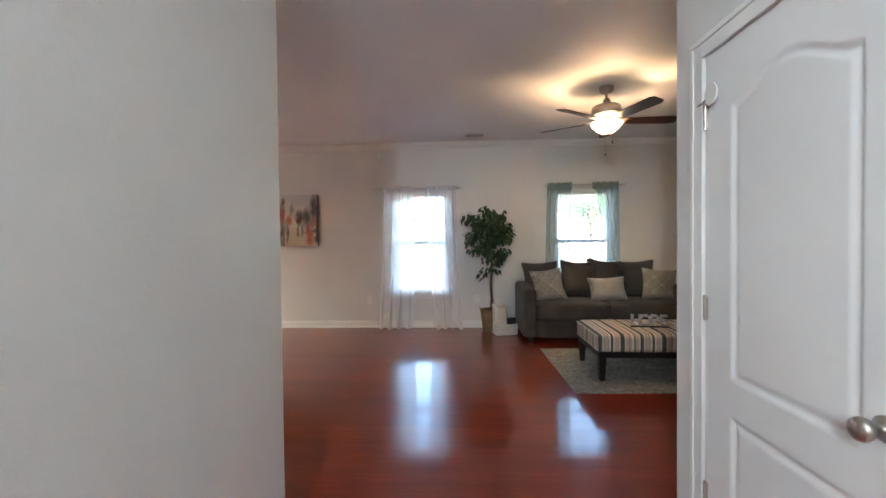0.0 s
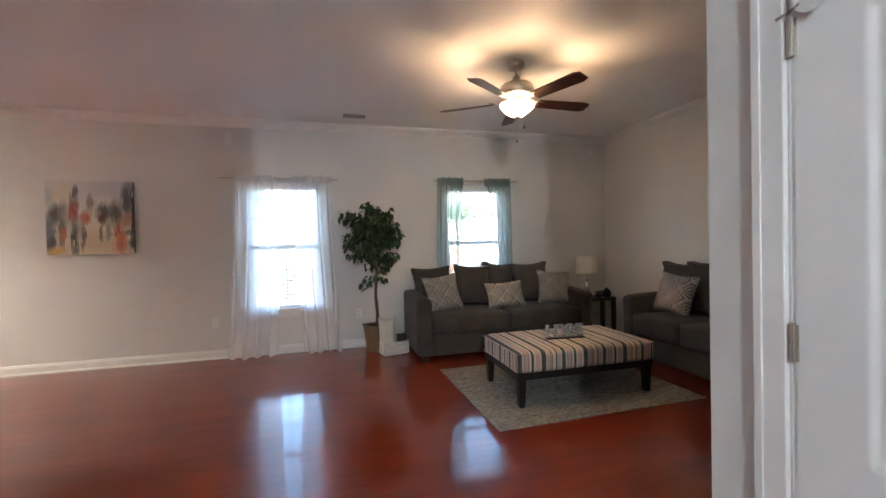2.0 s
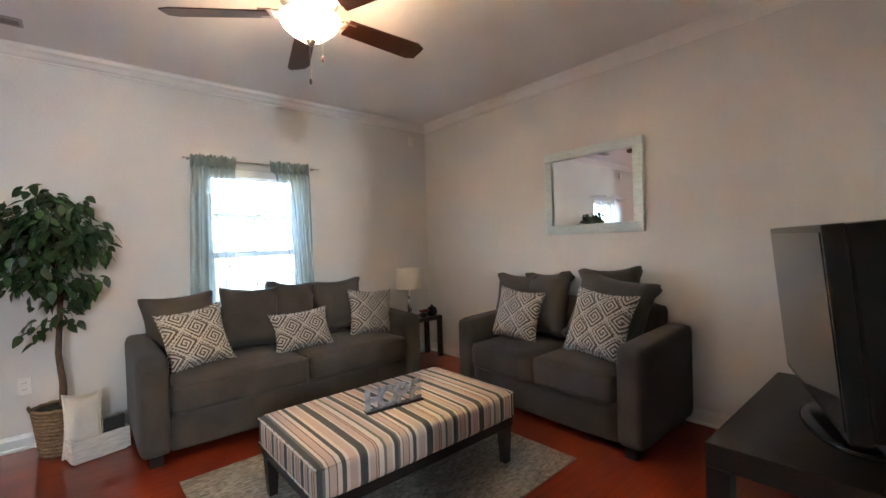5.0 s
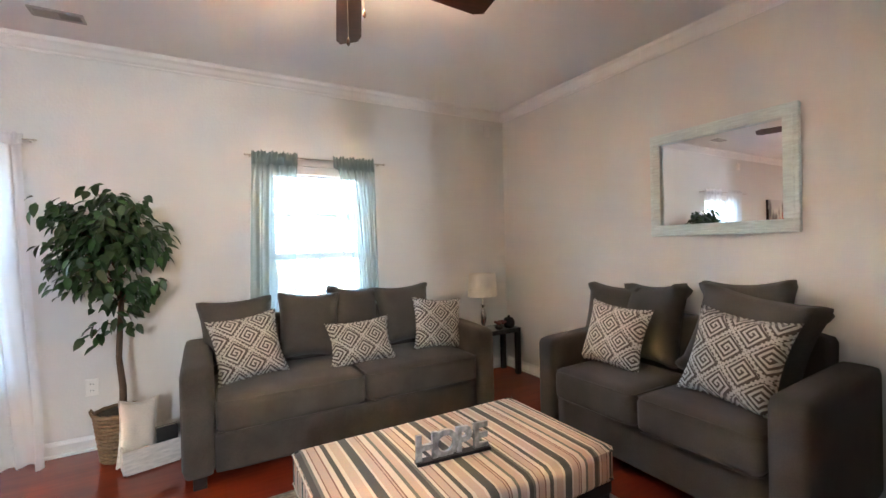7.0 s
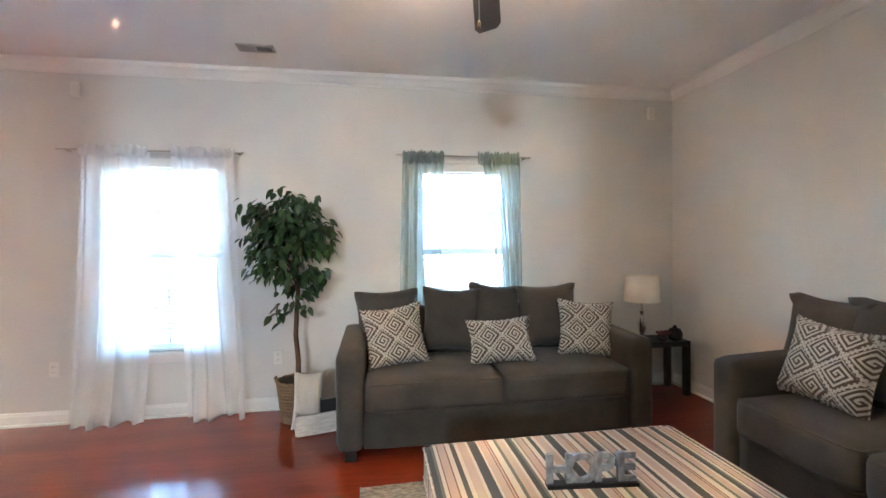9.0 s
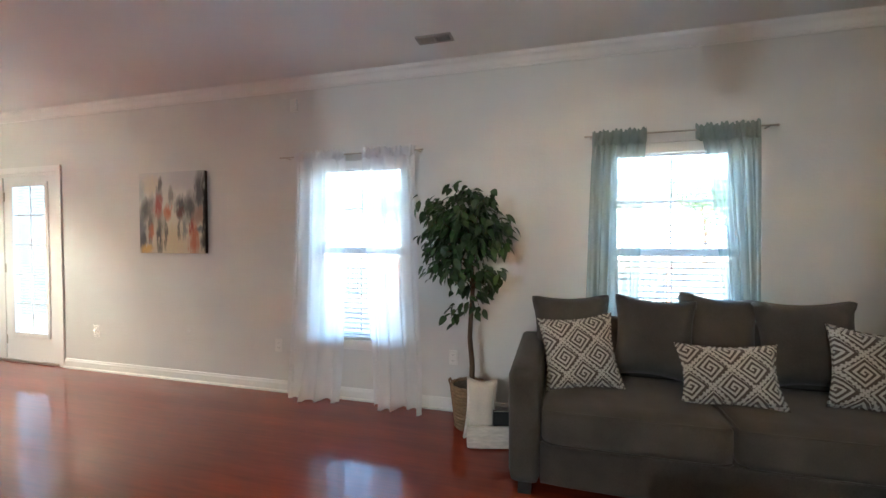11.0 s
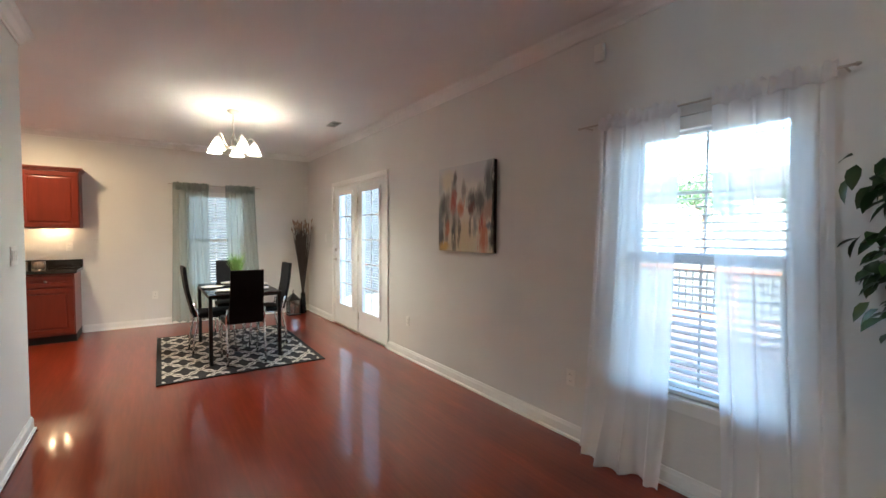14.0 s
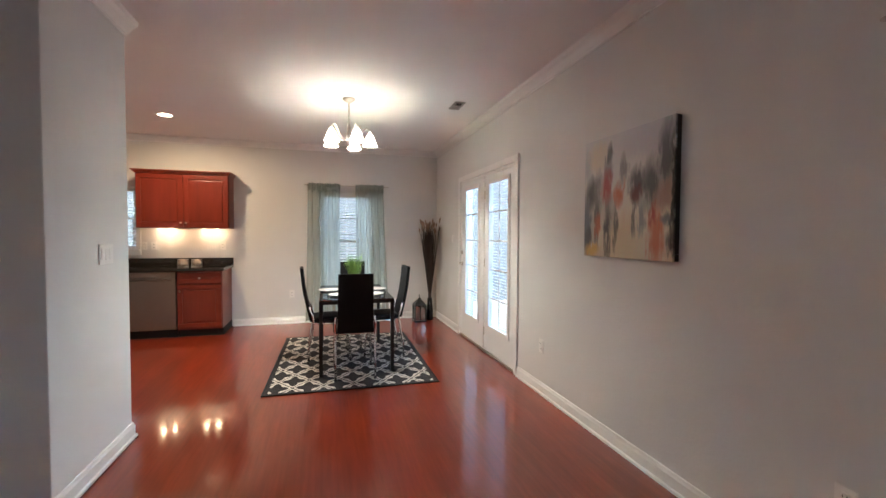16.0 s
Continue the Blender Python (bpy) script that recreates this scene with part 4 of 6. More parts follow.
def stripe_fabric(m):
    m.use_nodes = True
    nt = m.node_tree
    b = nt.nodes["Principled BSDF"]
    b.inputs["Roughness"].default_value = 0.85
    co = nt.nodes.new("ShaderNodeTexCoord")
    sp = nt.nodes.new("ShaderNodeSeparateXYZ")
    nt.links.new(co.outputs["Object"], sp.inputs[0])
    # the boxed ends are cut with the stripes upright too
    nrm = nt.nodes.new("ShaderNodeSeparateXYZ")
    nt.links.new(co.outputs["Normal"], nrm.inputs[0])
    end = math_node(nt, "GREATER_THAN", math_node(nt, "ABSOLUTE", nrm.outputs["X"]), 0.75)
    along = math_node(nt, "ADD", math_node(nt, "MULTIPLY", sp.outputs["Y"], end), math_node(nt, "MULTIPLY", sp.outputs["X"], math_node(nt, "SUBTRACT", 1.0, end)))
    f = math_node(nt, "FRACT", math_node(nt, "MULTIPLY", math_node(nt, "ADD", along, 3.02), 2.75))
    tan, cream, char, grey, brown = (0.53, 0.41, 0.33), (0.66, 0.59, 0.50), (0.075, 0.078, 0.070), (0.16, 0.16, 0.14), (0.22, 0.12, 0.09)
    r = ramp_node(nt, [(0.0, tan), (0.10, cream), (0.13, char), (0.235, cream), (0.26, tan), (0.34, brown), (0.355, tan), (0.375, brown), (0.39, cream), (0.46, grey), (0.50, tan), (0.58, cream),
                       (0.61, char), (0.67, grey), (0.70, cream), (0.735, brown), (0.75, tan), (0.83, brown), (0.845, cream), (0.90, char), (0.955, cream)])
    nt.links.new(f, r.inputs[0])
    n = nt.nodes.new("ShaderNodeTexNoise")
    n.inputs["Scale"].default_value = 220
    nt.links.new(co.outputs["Object"], n.inputs["Vector"])
    mx = nt.nodes.new("ShaderNodeMix")
    mx.data_type, mx.blend_type = "RGBA", "MULTIPLY"
    mx.inputs["Factor"].default_value = 0.35
    nt.links.new(r.outputs[0], mx.inputs["A"])
    nt.links.new(n.outputs["Color"], mx.inputs["B"])
    nt.links.new(mx.outputs["Result"], b.inputs["Base Color"])
    bp = nt.nodes.new("ShaderNodeBump")
    bp.inputs["Strength"].default_value, bp.inputs["Distance"].default_value = 0.3, 0.002
    nt.links.new(n.outputs["Fac"], bp.inputs["Height"])
    nt.links.new(bp.outputs[0], b.inputs["Normal"])


stripe_fabric(STRIPE)
RUGM = material("grey_woven_rug", (0.24, 0.225, 0.19), 0.95, grain=0.6, grain_scale=32, stain=0.2, stain_scale=5, bump=0.7, bump_scale=130, stretch=(1, 2.2, 1))
rug = thing("area_rug", "flat grey-beige woven area rug under the ottoman", "rug", at=(2.045, 5.585, 0), rz=1.5)
part("weave", box(-0.893, -0.727, 0.0005, 0.893, 0.727, 0.011, 0.004), RUGM, rug)
for s in (-1, 1):
    part("binding", box(s * 0.893 - 0.006, -0.729, 0.0008, s * 0.893 + 0.006, 0.729, 0.0125, 0.003), RUGM, rug)
ott = thing("ottoman", "striped upholstered ottoman coffee table on dark wood legs", "ottoman", at=(2.055, 5.475, 0.011))
part("cushion", moved(cushion(1.25, 0.75, 0.165, 0.04, 0.012, 18), pose(0, 0, 0.265)), STRIPE, ott, smooth=True)
for z in (0.285, 0.412):
    w, d = 0.622, 0.372
    pts = [(-w + 0.02, -d, z), (w - 0.02, -d, z), (w, -d + 0.02, z), (w, d - 0.02, z), (w - 0.02, d, z), (-w + 0.02, d, z), (-w, d - 0.02, z), (-w, -d + 0.02, z), (-w + 0.02, -d, z)]
    part("piping", tube(pts, 0.005, 6), STRIPE, ott, smooth=True)
part("apron", box(-0.61, -0.36, 0.215, 0.61, 0.36, 0.268, 0.004), BLACKW, ott)
for sx in (-1, 1):
    for sy in (-1, 1):
        bm = box(-0.032, -0.032, 0, 0.032, 0.032, 0.214, 0.003)
        for v in bm.verts:
            k = 0.68 + 0.32 * v.co.z / 0.214
            v.co.x *= k
            v.co.y *= k
        part("leg", moved(bm, pose(sx * 0.572, sy * 0.322, 0)), BLACKW, ott)


def text_mesh(body, size, depth):
    cu = bpy.data.curves.new("lettering", "FONT")
    cu.body, cu.size, cu.extrude, cu.offset, cu.align_x = body, size, depth, 0.005, "CENTER"
    tmp = new("lettering", cu)
    bpy.context.view_layer.update()
    me = bpy.data.meshes.new_from_object(tmp.evaluated_get(bpy.context.evaluated_depsgraph_get()))
    bpy.data.objects.remove(tmp)
    return me


sign = thing("tabletop_sign", "small standing word sign in grey metal letters on a black base", "sign", at=(2.01, 5.385, 0.447), rz=-6)
part("base", box(-0.17, -0.022, 0, 0.17, 0.022, 0.018, 0.003), BLACKW, sign)
SIGNM = material("galvanised_letters", (0.36, 0.36, 0.36), 0.42, 0.5, grain=0.45, grain_scale=28, stain=0.3, stain_scale=14)
for k, ch in enumerate("HOPE"):
    me = text_mesh(ch, 0.150, 0.007)
    me.materials.clear()
    me.materials.append(SIGNM)
    part("letter", me, SIGNM, sign).matrix_basis = pose(-0.122 + 0.083 * k, 0.0, 0.0185, 90, 0, 0)


# ---- side table, lamp ----
st = thing("side_table", "small black square side table in the corner", "table", at=(3.66, 7.30, 0))
part("tabletop", box(-0.275, -0.07, 0.435, 0.275, 0.225, 0.48, 0.004), BLACKW, st)
for x in (-0.25, 0.25):
    for y in (-0.045, 0.20):
        part("leg", box(x - 0.024, y - 0.024, 0, x + 0.024, y + 0.024, 0.434, 0.003), BLACKW, st)
tl = thing("table_lamp", "table lamp with a cream drum shade and a chrome base, unlit", "lamp", at=(3.57, 7.38, 0.48))
part("shade", lathe([(0.150, 0.34), (0.135, 0.57), (0.132, 0.57), (0.147, 0.34)], steps=32, closed=False), SHADE, tl, "cream fabric drum shade", smooth=True)
part("base", lathe([(0.055, 0.0), (0.058, 0.012), (0.022, 0.025), (0.018, 0.05), (0.032, 0.09), (0.036, 0.13), (0.022, 0.19), (0.012, 0.23)], steps=22), CHROME, tl, "chrome baluster base", smooth=True)
part("neck", lathe([(0.014, 0.228), (0.022, 0.24), (0.022, 0.262), (0.010, 0.275), (0.008, 0.40)], steps=16), CHROME, tl, smooth=True)
part("spider", tube([(-0.14, 0, 0.52), (0, 0, 0.505), (0.14, 0, 0.52)], 0.002, 5), NICKEL, tl)
orb = thing("decorative_ball", "glossy black ceramic ball ornament on the side table", "ornament", at=(3.82, 7.28, 0.48))
part("ball", lathe([(0.028, 0), (0.05, 0.012), (0.062, 0.04), (0.060, 0.075), (0.042, 0.105), (0.016, 0.115)], steps=22), TVBLACK, orb, smooth=True)
part("knob", lathe([(0.012, 0.112), (0.016, 0.124), (0.006, 0.134)], steps=12), TVBLACK, orb, smooth=True)
RED = material("dried_red_flower", (0.13, 0.035, 0.03), 0.8, grain=0.3)
fl = thing("flower_bowl", "small bowl of dark red dried flowers beside the lamp", "flowers", at=(3.68, 7.26, 0.48))
part("bowl", lathe([(0.025, 0), (0.045, 0.02), (0.05, 0.05), (0.044, 0.05), (0.03, 0.02)], steps=18), BLACKW, fl, smooth=True)
rnd = random.Random(5)
for k in range(9):
    a, r = k * 2.4, 0.012 + 0.022 * (k % 3)
    part("blossom", lathe([(0.004, 0), (0.018, 0.010), (0.016, 0.024), (0.004, 0.028)], (r * math.cos(a), r * math.sin(a), 0.048 + 0.02 * rnd.random()), 9), RED, fl, smooth=True)


# ---- mirror, painting ----
MFRAME = material("distressed_whitewash", (0.66, 0.755, 0.75), 0.65, grain=0.13, grain_scale=30, stain=0.08, stain_scale=14, stretch=(0.5, 3, 3), bump=0.4, bump_scale=60)
mir = thing("wall_mirror", "rectangular wall mirror in a distressed white and teal frame", "mirror", at=(XE, 5.34, 0), rz=-90)
mw, mz0, mz1, fw = 0.445, 1.372, 2.102, 0.078
for a, b, c, d in ((-mw, mw, mz1 - fw, mz1), (-mw, mw, mz0, mz0 + fw), (-mw, -mw + fw, mz0 + fw, mz1 - fw), (mw - fw, mw, mz0 + fw, mz1 - fw)):
    rail = part("frame_rail", box(a, -0.042, c, b, -0.004, d, 0.008, 3), MFRAME, mir)
for a, b, c, d in ((-mw + 0.02, mw - 0.02, mz1 - 0.028, mz1 - 0.02), (-mw + 0.02, mw - 0.02, mz0 + 0.02, mz0 + 0.028), (-mw + 0.02, -mw + 0.028, mz0 + 0.03, mz1 - 0.03), (mw - 0.028, mw - 0.02, mz0 + 0.03, mz1 - 0.03)):
    part("bead", box(a, -0.047, c, b, -0.0425, d, 0.002), MFRAME, mir)
part("glass", box(-mw + fw + 0.0005, -0.020, mz0 + fw + 0.0005, mw - fw - 0.0005, -0.010, mz1 - fw - 0.0005), MIRROR, mir, "silvered mirror glass")

PAINT = bpy.data.materials.new("abstract_painting")


def painting_cloth(m):
    """Soft vertical daubs of grey, cream, orange and black on canvas."""
    m.use_nodes = True
    nt = m.node_tree
    b = nt.nodes["Principled BSDF"]
    b.inputs["Roughness"].default_value = 0.6
    co = nt.nodes.new("ShaderNodeTexCoord")
    sp = nt.nodes.new("ShaderNodeSeparateXYZ")
    nt.links.new(co.outputs["Object"], sp.inputs[0])
    x, z = sp.outputs["X"], sp.outputs["Z"]
    mp = nt.nodes.new("ShaderNodeMapping")
    mp.inputs["Scale"].default_value = (20, 1, 4.5)
    nt.links.new(co.outputs["Object"], mp.inputs["Vector"])
    n1 = nt.nodes.new("ShaderNodeTexNoise")
    n1.inputs["Scale"].default_value, n1.inputs["Detail"].default_value = 1.9, 8
    nt.links.new(mp.outputs[0], n1.inputs["Vector"])
    wob = math_node(nt, "MULTIPLY", math_node(nt, "SUBTRACT", n1.outputs["Fac"], 0.5), 0.13)
    last = None
    ground = ramp_node(nt, [(0.0, (0.60, 0.52, 0.38)), (0.3, (0.68, 0.62, 0.50)), (0.55, (0.68, 0.655, 0.60)), (0.8, (0.58, 0.58, 0.59))], False)
    nt.links.new(math_node(nt, "ADD", z, math_node(nt, "MULTIPLY", wob, 1.2)), ground.inputs[0])
    last = ground.outputs[0]

    def daub(cx, cz, rx, rz, colour, strength):
        nonlocal last
        dx = math_node(nt, "DIVIDE", math_node(nt, "ADD", math_node(nt, "SUBTRACT", x, cx), wob), rx)
        dz = math_node(nt, "DIVIDE", math_node(nt, "ADD", math_node(nt, "SUBTRACT", z, cz), wob), rz)
        d = math_node(nt, "ADD", math_node(nt, "MULTIPLY", dx, dx), math_node(nt, "MULTIPLY", dz, dz))
        r = nt.nodes.new("ShaderNodeMapRange")
        r.inputs["From Min"].default_value, r.inputs["From Max"].default_value = 0.15, 1.35
        r.inputs["To Min"].default_value, r.inputs["To Max"].default_value = strength, 0.0
        nt.links.new(d, r.inputs["Value"])
        mx = nt.nodes.new("ShaderNodeMix")
        mx.data_type = "RGBA"
        nt.links.new(r.outputs[0], mx.inputs["Factor"])
        nt.links.new(last, mx.inputs["A"])
        mx.inputs["B"].default_value = (*colour, 1)
        last = mx.outputs["Result"]

    slate, blue, orange, red, ochre, black, ash = (0.055, 0.058, 0.066), (0.13, 0.16, 0.19), (0.52, 0.13, 0.035), (0.36, 0.045, 0.025), (0.62, 0.36, 0.06), (0.012, 0.012, 0.013), (0.20, 0.185, 0.17)
    daub(0.15, 0.66, 0.13, 0.10, (0.66, 0.56, 0.38), 0.7)
    daub(0.60, 0.70, 0.25, 0.10, (0.52, 0.51, 0.53), 0.8)
    daub(0.03, 0.60, 0.05, 0.13, (0.40, 0.46, 0.47), 0.8)
    daub(0.40, 0.12, 0.17, 0.16, (0.62, 0.50, 0.31), 0.8)
    daub(0.03, 0.24, 0.075, 0.22, blue, 0.95)
    daub(0.05, 0.10, 0.05, 0.10, slate, 0.8)
    daub(0.09, 0.43, 0.075, 0.11, slate, 0.9)
    daub(0.15, 0.38, 0.045, 0.20, ash, 0.85)
    daub(0.14, 0.20, 0.03, 0.16, slate, 0.8)
    daub(0.27, 0.67, 0.035, 0.07, slate, 0.85)
    daub(0.25, 0.56, 0.05, 0.08, ash, 0.8)
    daub(0.26, 0.30, 0.07, 0.16, ash, 0.6)
    daub(0.255, 0.15, 0.028, 0.20, slate, 0.9)
    daub(0.33, 0.20, 0.022, 0.17, slate, 0.8)
    daub(0.24, 0.46, 0.055, 0.12, red, 0.95)
    daub(0.36, 0.40, 0.05, 0.085, orange, 0.95)
    daub(0.40, 0.56, 0.04, 0.10, ash, 0.8)
    daub(0.52, 0.46, 0.075, 0.10, slate, 0.9)
    daub(0.51, 0.38, 0.05, 0.07, (0.13, 0.035, 0.025), 0.9)
    daub(0.49, 0.24, 0.020, 0.12, slate, 0.75)
    daub(0.63, 0.43, 0.065, 0.17, slate, 0.9)
    daub(0.56, 0.25, 0.03, 0.12, blue, 0.7)
    daub(0.74, 0.58, 0.065, 0.22, (0.085, 0.088, 0.10), 0.95)
    daub(0.74, 0.36, 0.09, 0.09, (0.36, 0.20, 0.14), 0.9)
    daub(0.67, 0.14, 0.065, 0.19, orange, 0.95)
    daub(0.65, 0.27, 0.030, 0.07, red, 0.95)
    daub(0.76, 0.23, 0.07, 0.035, blue, 0.9)
    daub(0.78, 0.10, 0.04, 0.08, slate, 0.85)
    daub(0.15, 0.20, 0.035, 0.09, orange, 0.8)
    daub(0.09, 0.04, 0.075, 0.055, ochre, 0.95)
    daub(0.792, 0.42, 0.018, 0.40, black, 0.97)
    n2 = nt.nodes.new("ShaderNodeTexNoise")
    n2.inputs["Scale"].default_value = 25
    nt.links.new(mp.outputs[0], n2.inputs["Vector"])
    mx = nt.nodes.new("ShaderNodeMix")
    mx.data_type, mx.blend_type = "RGBA", "OVERLAY"
    mx.inputs["Factor"].default_value = 0.45
    nt.links.new(last, mx.inputs["A"])
    nt.links.new(n2.outputs["Color"], mx.inputs["B"])
    hs = nt.nodes.new("ShaderNodeHueSaturation")
    hs.inputs["Saturation"].default_value = 0.9
    nt.links.new(mx.outputs["Result"], hs.inputs["Color"])
    nt.links.new(hs.outputs[0], b.inputs["Base Color"])
    bp = nt.nodes.new("ShaderNodeBump")
    bp.inputs["Strength"].default_value, bp.inputs["Distance"].default_value = 0.25, 0.003
    nt.links.new(n2.outputs["Fac"], bp.inputs["Height"])
    nt.links.new(bp.outputs[0], b.inputs["Normal"])


painting_cloth(PAINT)
pic = thing("canvas_painting", "unframed abstract canvas in grey, cream and orange daubs", "painting", at=(-2.775, YN - 0.002, 1.245))
part("canvas", box(0, -0.042, 0, 0.795, -0.030, 0.785, 0.003), PAINT, pic)
for a, b, c, d in ((0.002, 0.793, 0.002, 0.04), (0.002, 0.793, 0.745, 0.783), (0.002, 0.04, 0.041, 0.744), (0.755, 0.793, 0.041, 0.744)):
    part("stretcher_bar", box(a, -0.0298, c, b, -0.001, d, 0.001), BLACKW, pic)


# ---- ficus, basket, crate ----
def leaf_mesh(length, wide):
    bm = bmesh.new()
    n = 4
    mid, lft, rgt = [], [], []
    for i in range(n + 1):
        f = i / n
        w = wide * math.sin(math.pi * min(1, f * 0.93 + 0.05)) ** 0.8 * (1 - 0.35 * f) if 0 < i < n else 0.0
        droop = -0.25 * length * f * f
        mid.append(bm.verts.new((length * f, 0, droop)))
        if 0 < i < n:
            lft.append(bm.verts.new((length * f, w, droop + 0.25 * w)))
            rgt.append(bm.verts.new((length * f, -w, droop + 0.25 * w)))
    for side, flip in ((lft, False), (rgt, True)):
        seq = [mid[0]] + side + [mid[-1]]
        for i in range(n):
            q = []
            for v in (mid[i], mid[i + 1], seq[i + 1], seq[i]):
                if v not in q:
                    q.append(v)
            bm.faces.new(q[::-1] if flip else q)
    return mesh_of(bm, LEAF, True)


def ficus(at):
    ob = thing("ficus_tree", "artificial ficus tree with a braided-bark trunk in a basket", "potted plant", at=at)
    rnd = random.Random(7)
    trunk = [(0.0, 0.0, 0.20), (0.005, 0.0, 0.45), (-0.012, 0.0, 0.65), (0.0, -0.005, 0.85), (0.012, 0.0, 1.05), (-0.01, 0.0, 1.25), (-0.02, 0.0, 1.45)]
    tr = part("trunk", tube(trunk, [0.023, 0.020, 0.018, 0.017, 0.016, 0.012, 0.007], 9), BARK, ob, "brown ficus trunk", smooth=True)
    # tips of the branches
    tips = [(-0.42, 0.00, 1.72, 1.30), (-0.30, -0.10, 1.66, 1.3), (-0.10, -0.12, 1.80, 1.35), (0.05, 0.05, 1.78, 1.35), (0.18, -0.10, 1.74, 1.3), (0.32, -0.02, 1.58, 1.3),
            (0.26, -0.22, 1.50, 1.2), (-0.38, -0.10, 1.38, 1.15), (-0.25, -0.26, 1.50, 1.2), (0.0, -0.30, 1.60, 1.25), (0.10, -0.28, 1.38, 1.1), (0.33, -0.12, 1.36, 1.15), (-0.40, 0.05, 1.32, 1.1),
            (-0.32, -0.16, 1.18, 1.05), (-0.14, -0.28, 1.30, 1.1), (0.30, 0.02, 1.12, 1.0), (0.24, -0.16, 1.16, 1.0), (0.02, 0.12, 1.62, 1.2), (0.20, 0.12, 1.44, 1.2), (-0.22, 0.13, 1.48, 1.2),
            (-0.16, -0.08, 0.82, 0.86), (0.10, -0.10, 0.92, 0.92), (-0.08, -0.05, 1.06, 0.98), (0.16, -0.02, 1.02, 0.98), (-0.05, -0.22, 1.18, 1.02), (0.08, -0.2, 1.52, 1.15), (-0.12, -0.18, 1.64, 1.25), (-0.2, 0.0, 1.62, 1.2)]
    spots = []
    for tx, ty, tz, z0 in tips:
        tx, ty = tx * 0.80 - 0.01, ty * 0.85
        tz -= 0.07 if tz > 1.5 else 0.02
        base = Vector((0.0, 0.0, z0))
        tip = Vector((tx, ty, tz))
        up = max(0.06, 0.25 * (tip - base).length)
        pts = []
        for i in range(8):
            f = i / 7
            p = base.lerp(tip, f)
            p.z += up * math.sin(math.pi * f) * 0.8
            pts.append(p)
        part("branch", tube(pts, [0.006 - 0.0006 * i for i in range(8)], 5), BARK, ob, smooth=True)
        for i in range(3, 8):
            for k in range((9 if i > 4 else 6) if tz > 1.1 else 3):
                d = (pts[min(i + 1, 7)] - pts[max(i - 1, 0)])
                spots.append((pts[i] + Vector((rnd.uniform(-0.065, 0.065), rnd.uniform(-0.05, 0.05), rnd.uniform(-0.07, 0.05))), math.degrees(math.atan2(d.y, d.x)) + rnd.uniform(-95, 95), rnd.uniform(5, 75), rnd.uniform(-45, 45)))
    rnd.shuffle(spots)
    kinds = [leaf_mesh(0.096, 0.029), leaf_mesh(0.084, 0.026), leaf_mesh(0.070, 0.022)]
    singles = spots[:300]
    for k, (p, yaw, droop, roll) in enumerate(singles):
        lf = part("leaf", kinds[k % 3], LEAF, ob)
        lf.matrix_basis = pose(*p, roll, droop, yaw)
    bm = bmesh.new()
    for k, (p, yaw, droop, roll) in enumerate(spots[300:]):
        nb = bmesh.new()
        nb.from_mesh(kinds[k % 3])
        moved(nb, pose(*p, roll, droop, yaw))
        merged(nb, bm)
    rest = part("leaves", bm, LEAF, ob, smooth=True)
    rest["kind"] = "stuff"
    return ob


def basket(at):
    ob = thing("planter_basket", "round woven seagrass basket holding the ficus", "basket", at=at)
    for k in range(13):
        z = 0.012 + k * 0.0245
        r = 0.098 + 0.034 * (k / 12)
        pts = [(r * math.cos(a), r * math.sin(a), z + 0.003 * math.sin(14 * a + k * math.pi)) for a in [2 * math.pi * i / 40 for i in range(41)]]
        part("coil", tube(pts, 0.0135, 6), BASKET, ob, smooth=True)
    part("lining", lathe([(0.09, 0.002), (0.095, 0.02), (0.122, 0.30)], steps=28, closed=True), DARK, ob)
    part("soil", lathe([(0.05, 0.285), (0.117, 0.280), (0.117, 0.303), (0.05, 0.312)], steps=24), SOIL, ob)
    pts = [(-0.135, -0.03 , 0.30), (-0.150, -0.02, 0.335), (-0.150, 0.02, 0.335), (-0.135, 0.03, 0.30)]
    part("handle", tube(pts, 0.007, 6), BASKET, ob, smooth=True)
    return ob


ficus((0.62, 7.31, 0.012))
basket((0.60, 7.33, 0))
cr = thing("wooden_crate", "low whitewashed wooden crate with a pillow and books", "crate", at=(0.79, 7.10, 0), rz=14)
for y in (-0.075, 0.075):
    part("side", box(-0.155, y - 0.007, 0.012, 0.155, y + 0.007, 0.15, 0.002), WHITEWASH, cr)
for x in (-0.148, 0.148):
    part("end", box(x - 0.007, -0.0675, 0.012, x + 0.007, 0.0675, 0.15, 0.002), WHITEWASH, cr)
part("bottom", box(-0.14, -0.0675, 0.0, 0.14, 0.0675, 0.011), WHITEWASH, cr)
throw((0.715, 7.10, 0.02), -14, 12, 0.21, 0.40, 0.09, CREAM, "small cream linen pillow standing in the crate", 51, 4)
BOOKD = material("dark_book_cover", (0.02, 0.022, 0.022), 0.4, grain=0.2)
BOOKP = material("book_pages", (0.55, 0.52, 0.45), 0.9, grain=0.1, grain_scale=200, stretch=(1, 1, 20))
bk = thing("book", "dark hardback book leaning in the crate", "book", at=(0.87, 7.115, 0.02), rz=14)
part("cover", box(-0.06, -0.03, 0.0, 0.06, -0.026, 0.21, 0.001), BOOKD, bk)
part("cover", box(-0.06, 0.000, 0.0, 0.06, 0.004, 0.21, 0.001), BOOKD, bk)
part("pages", box(-0.057, -0.0255, 0.004, 0.057, -0.0005, 0.206), BOOKP, bk)

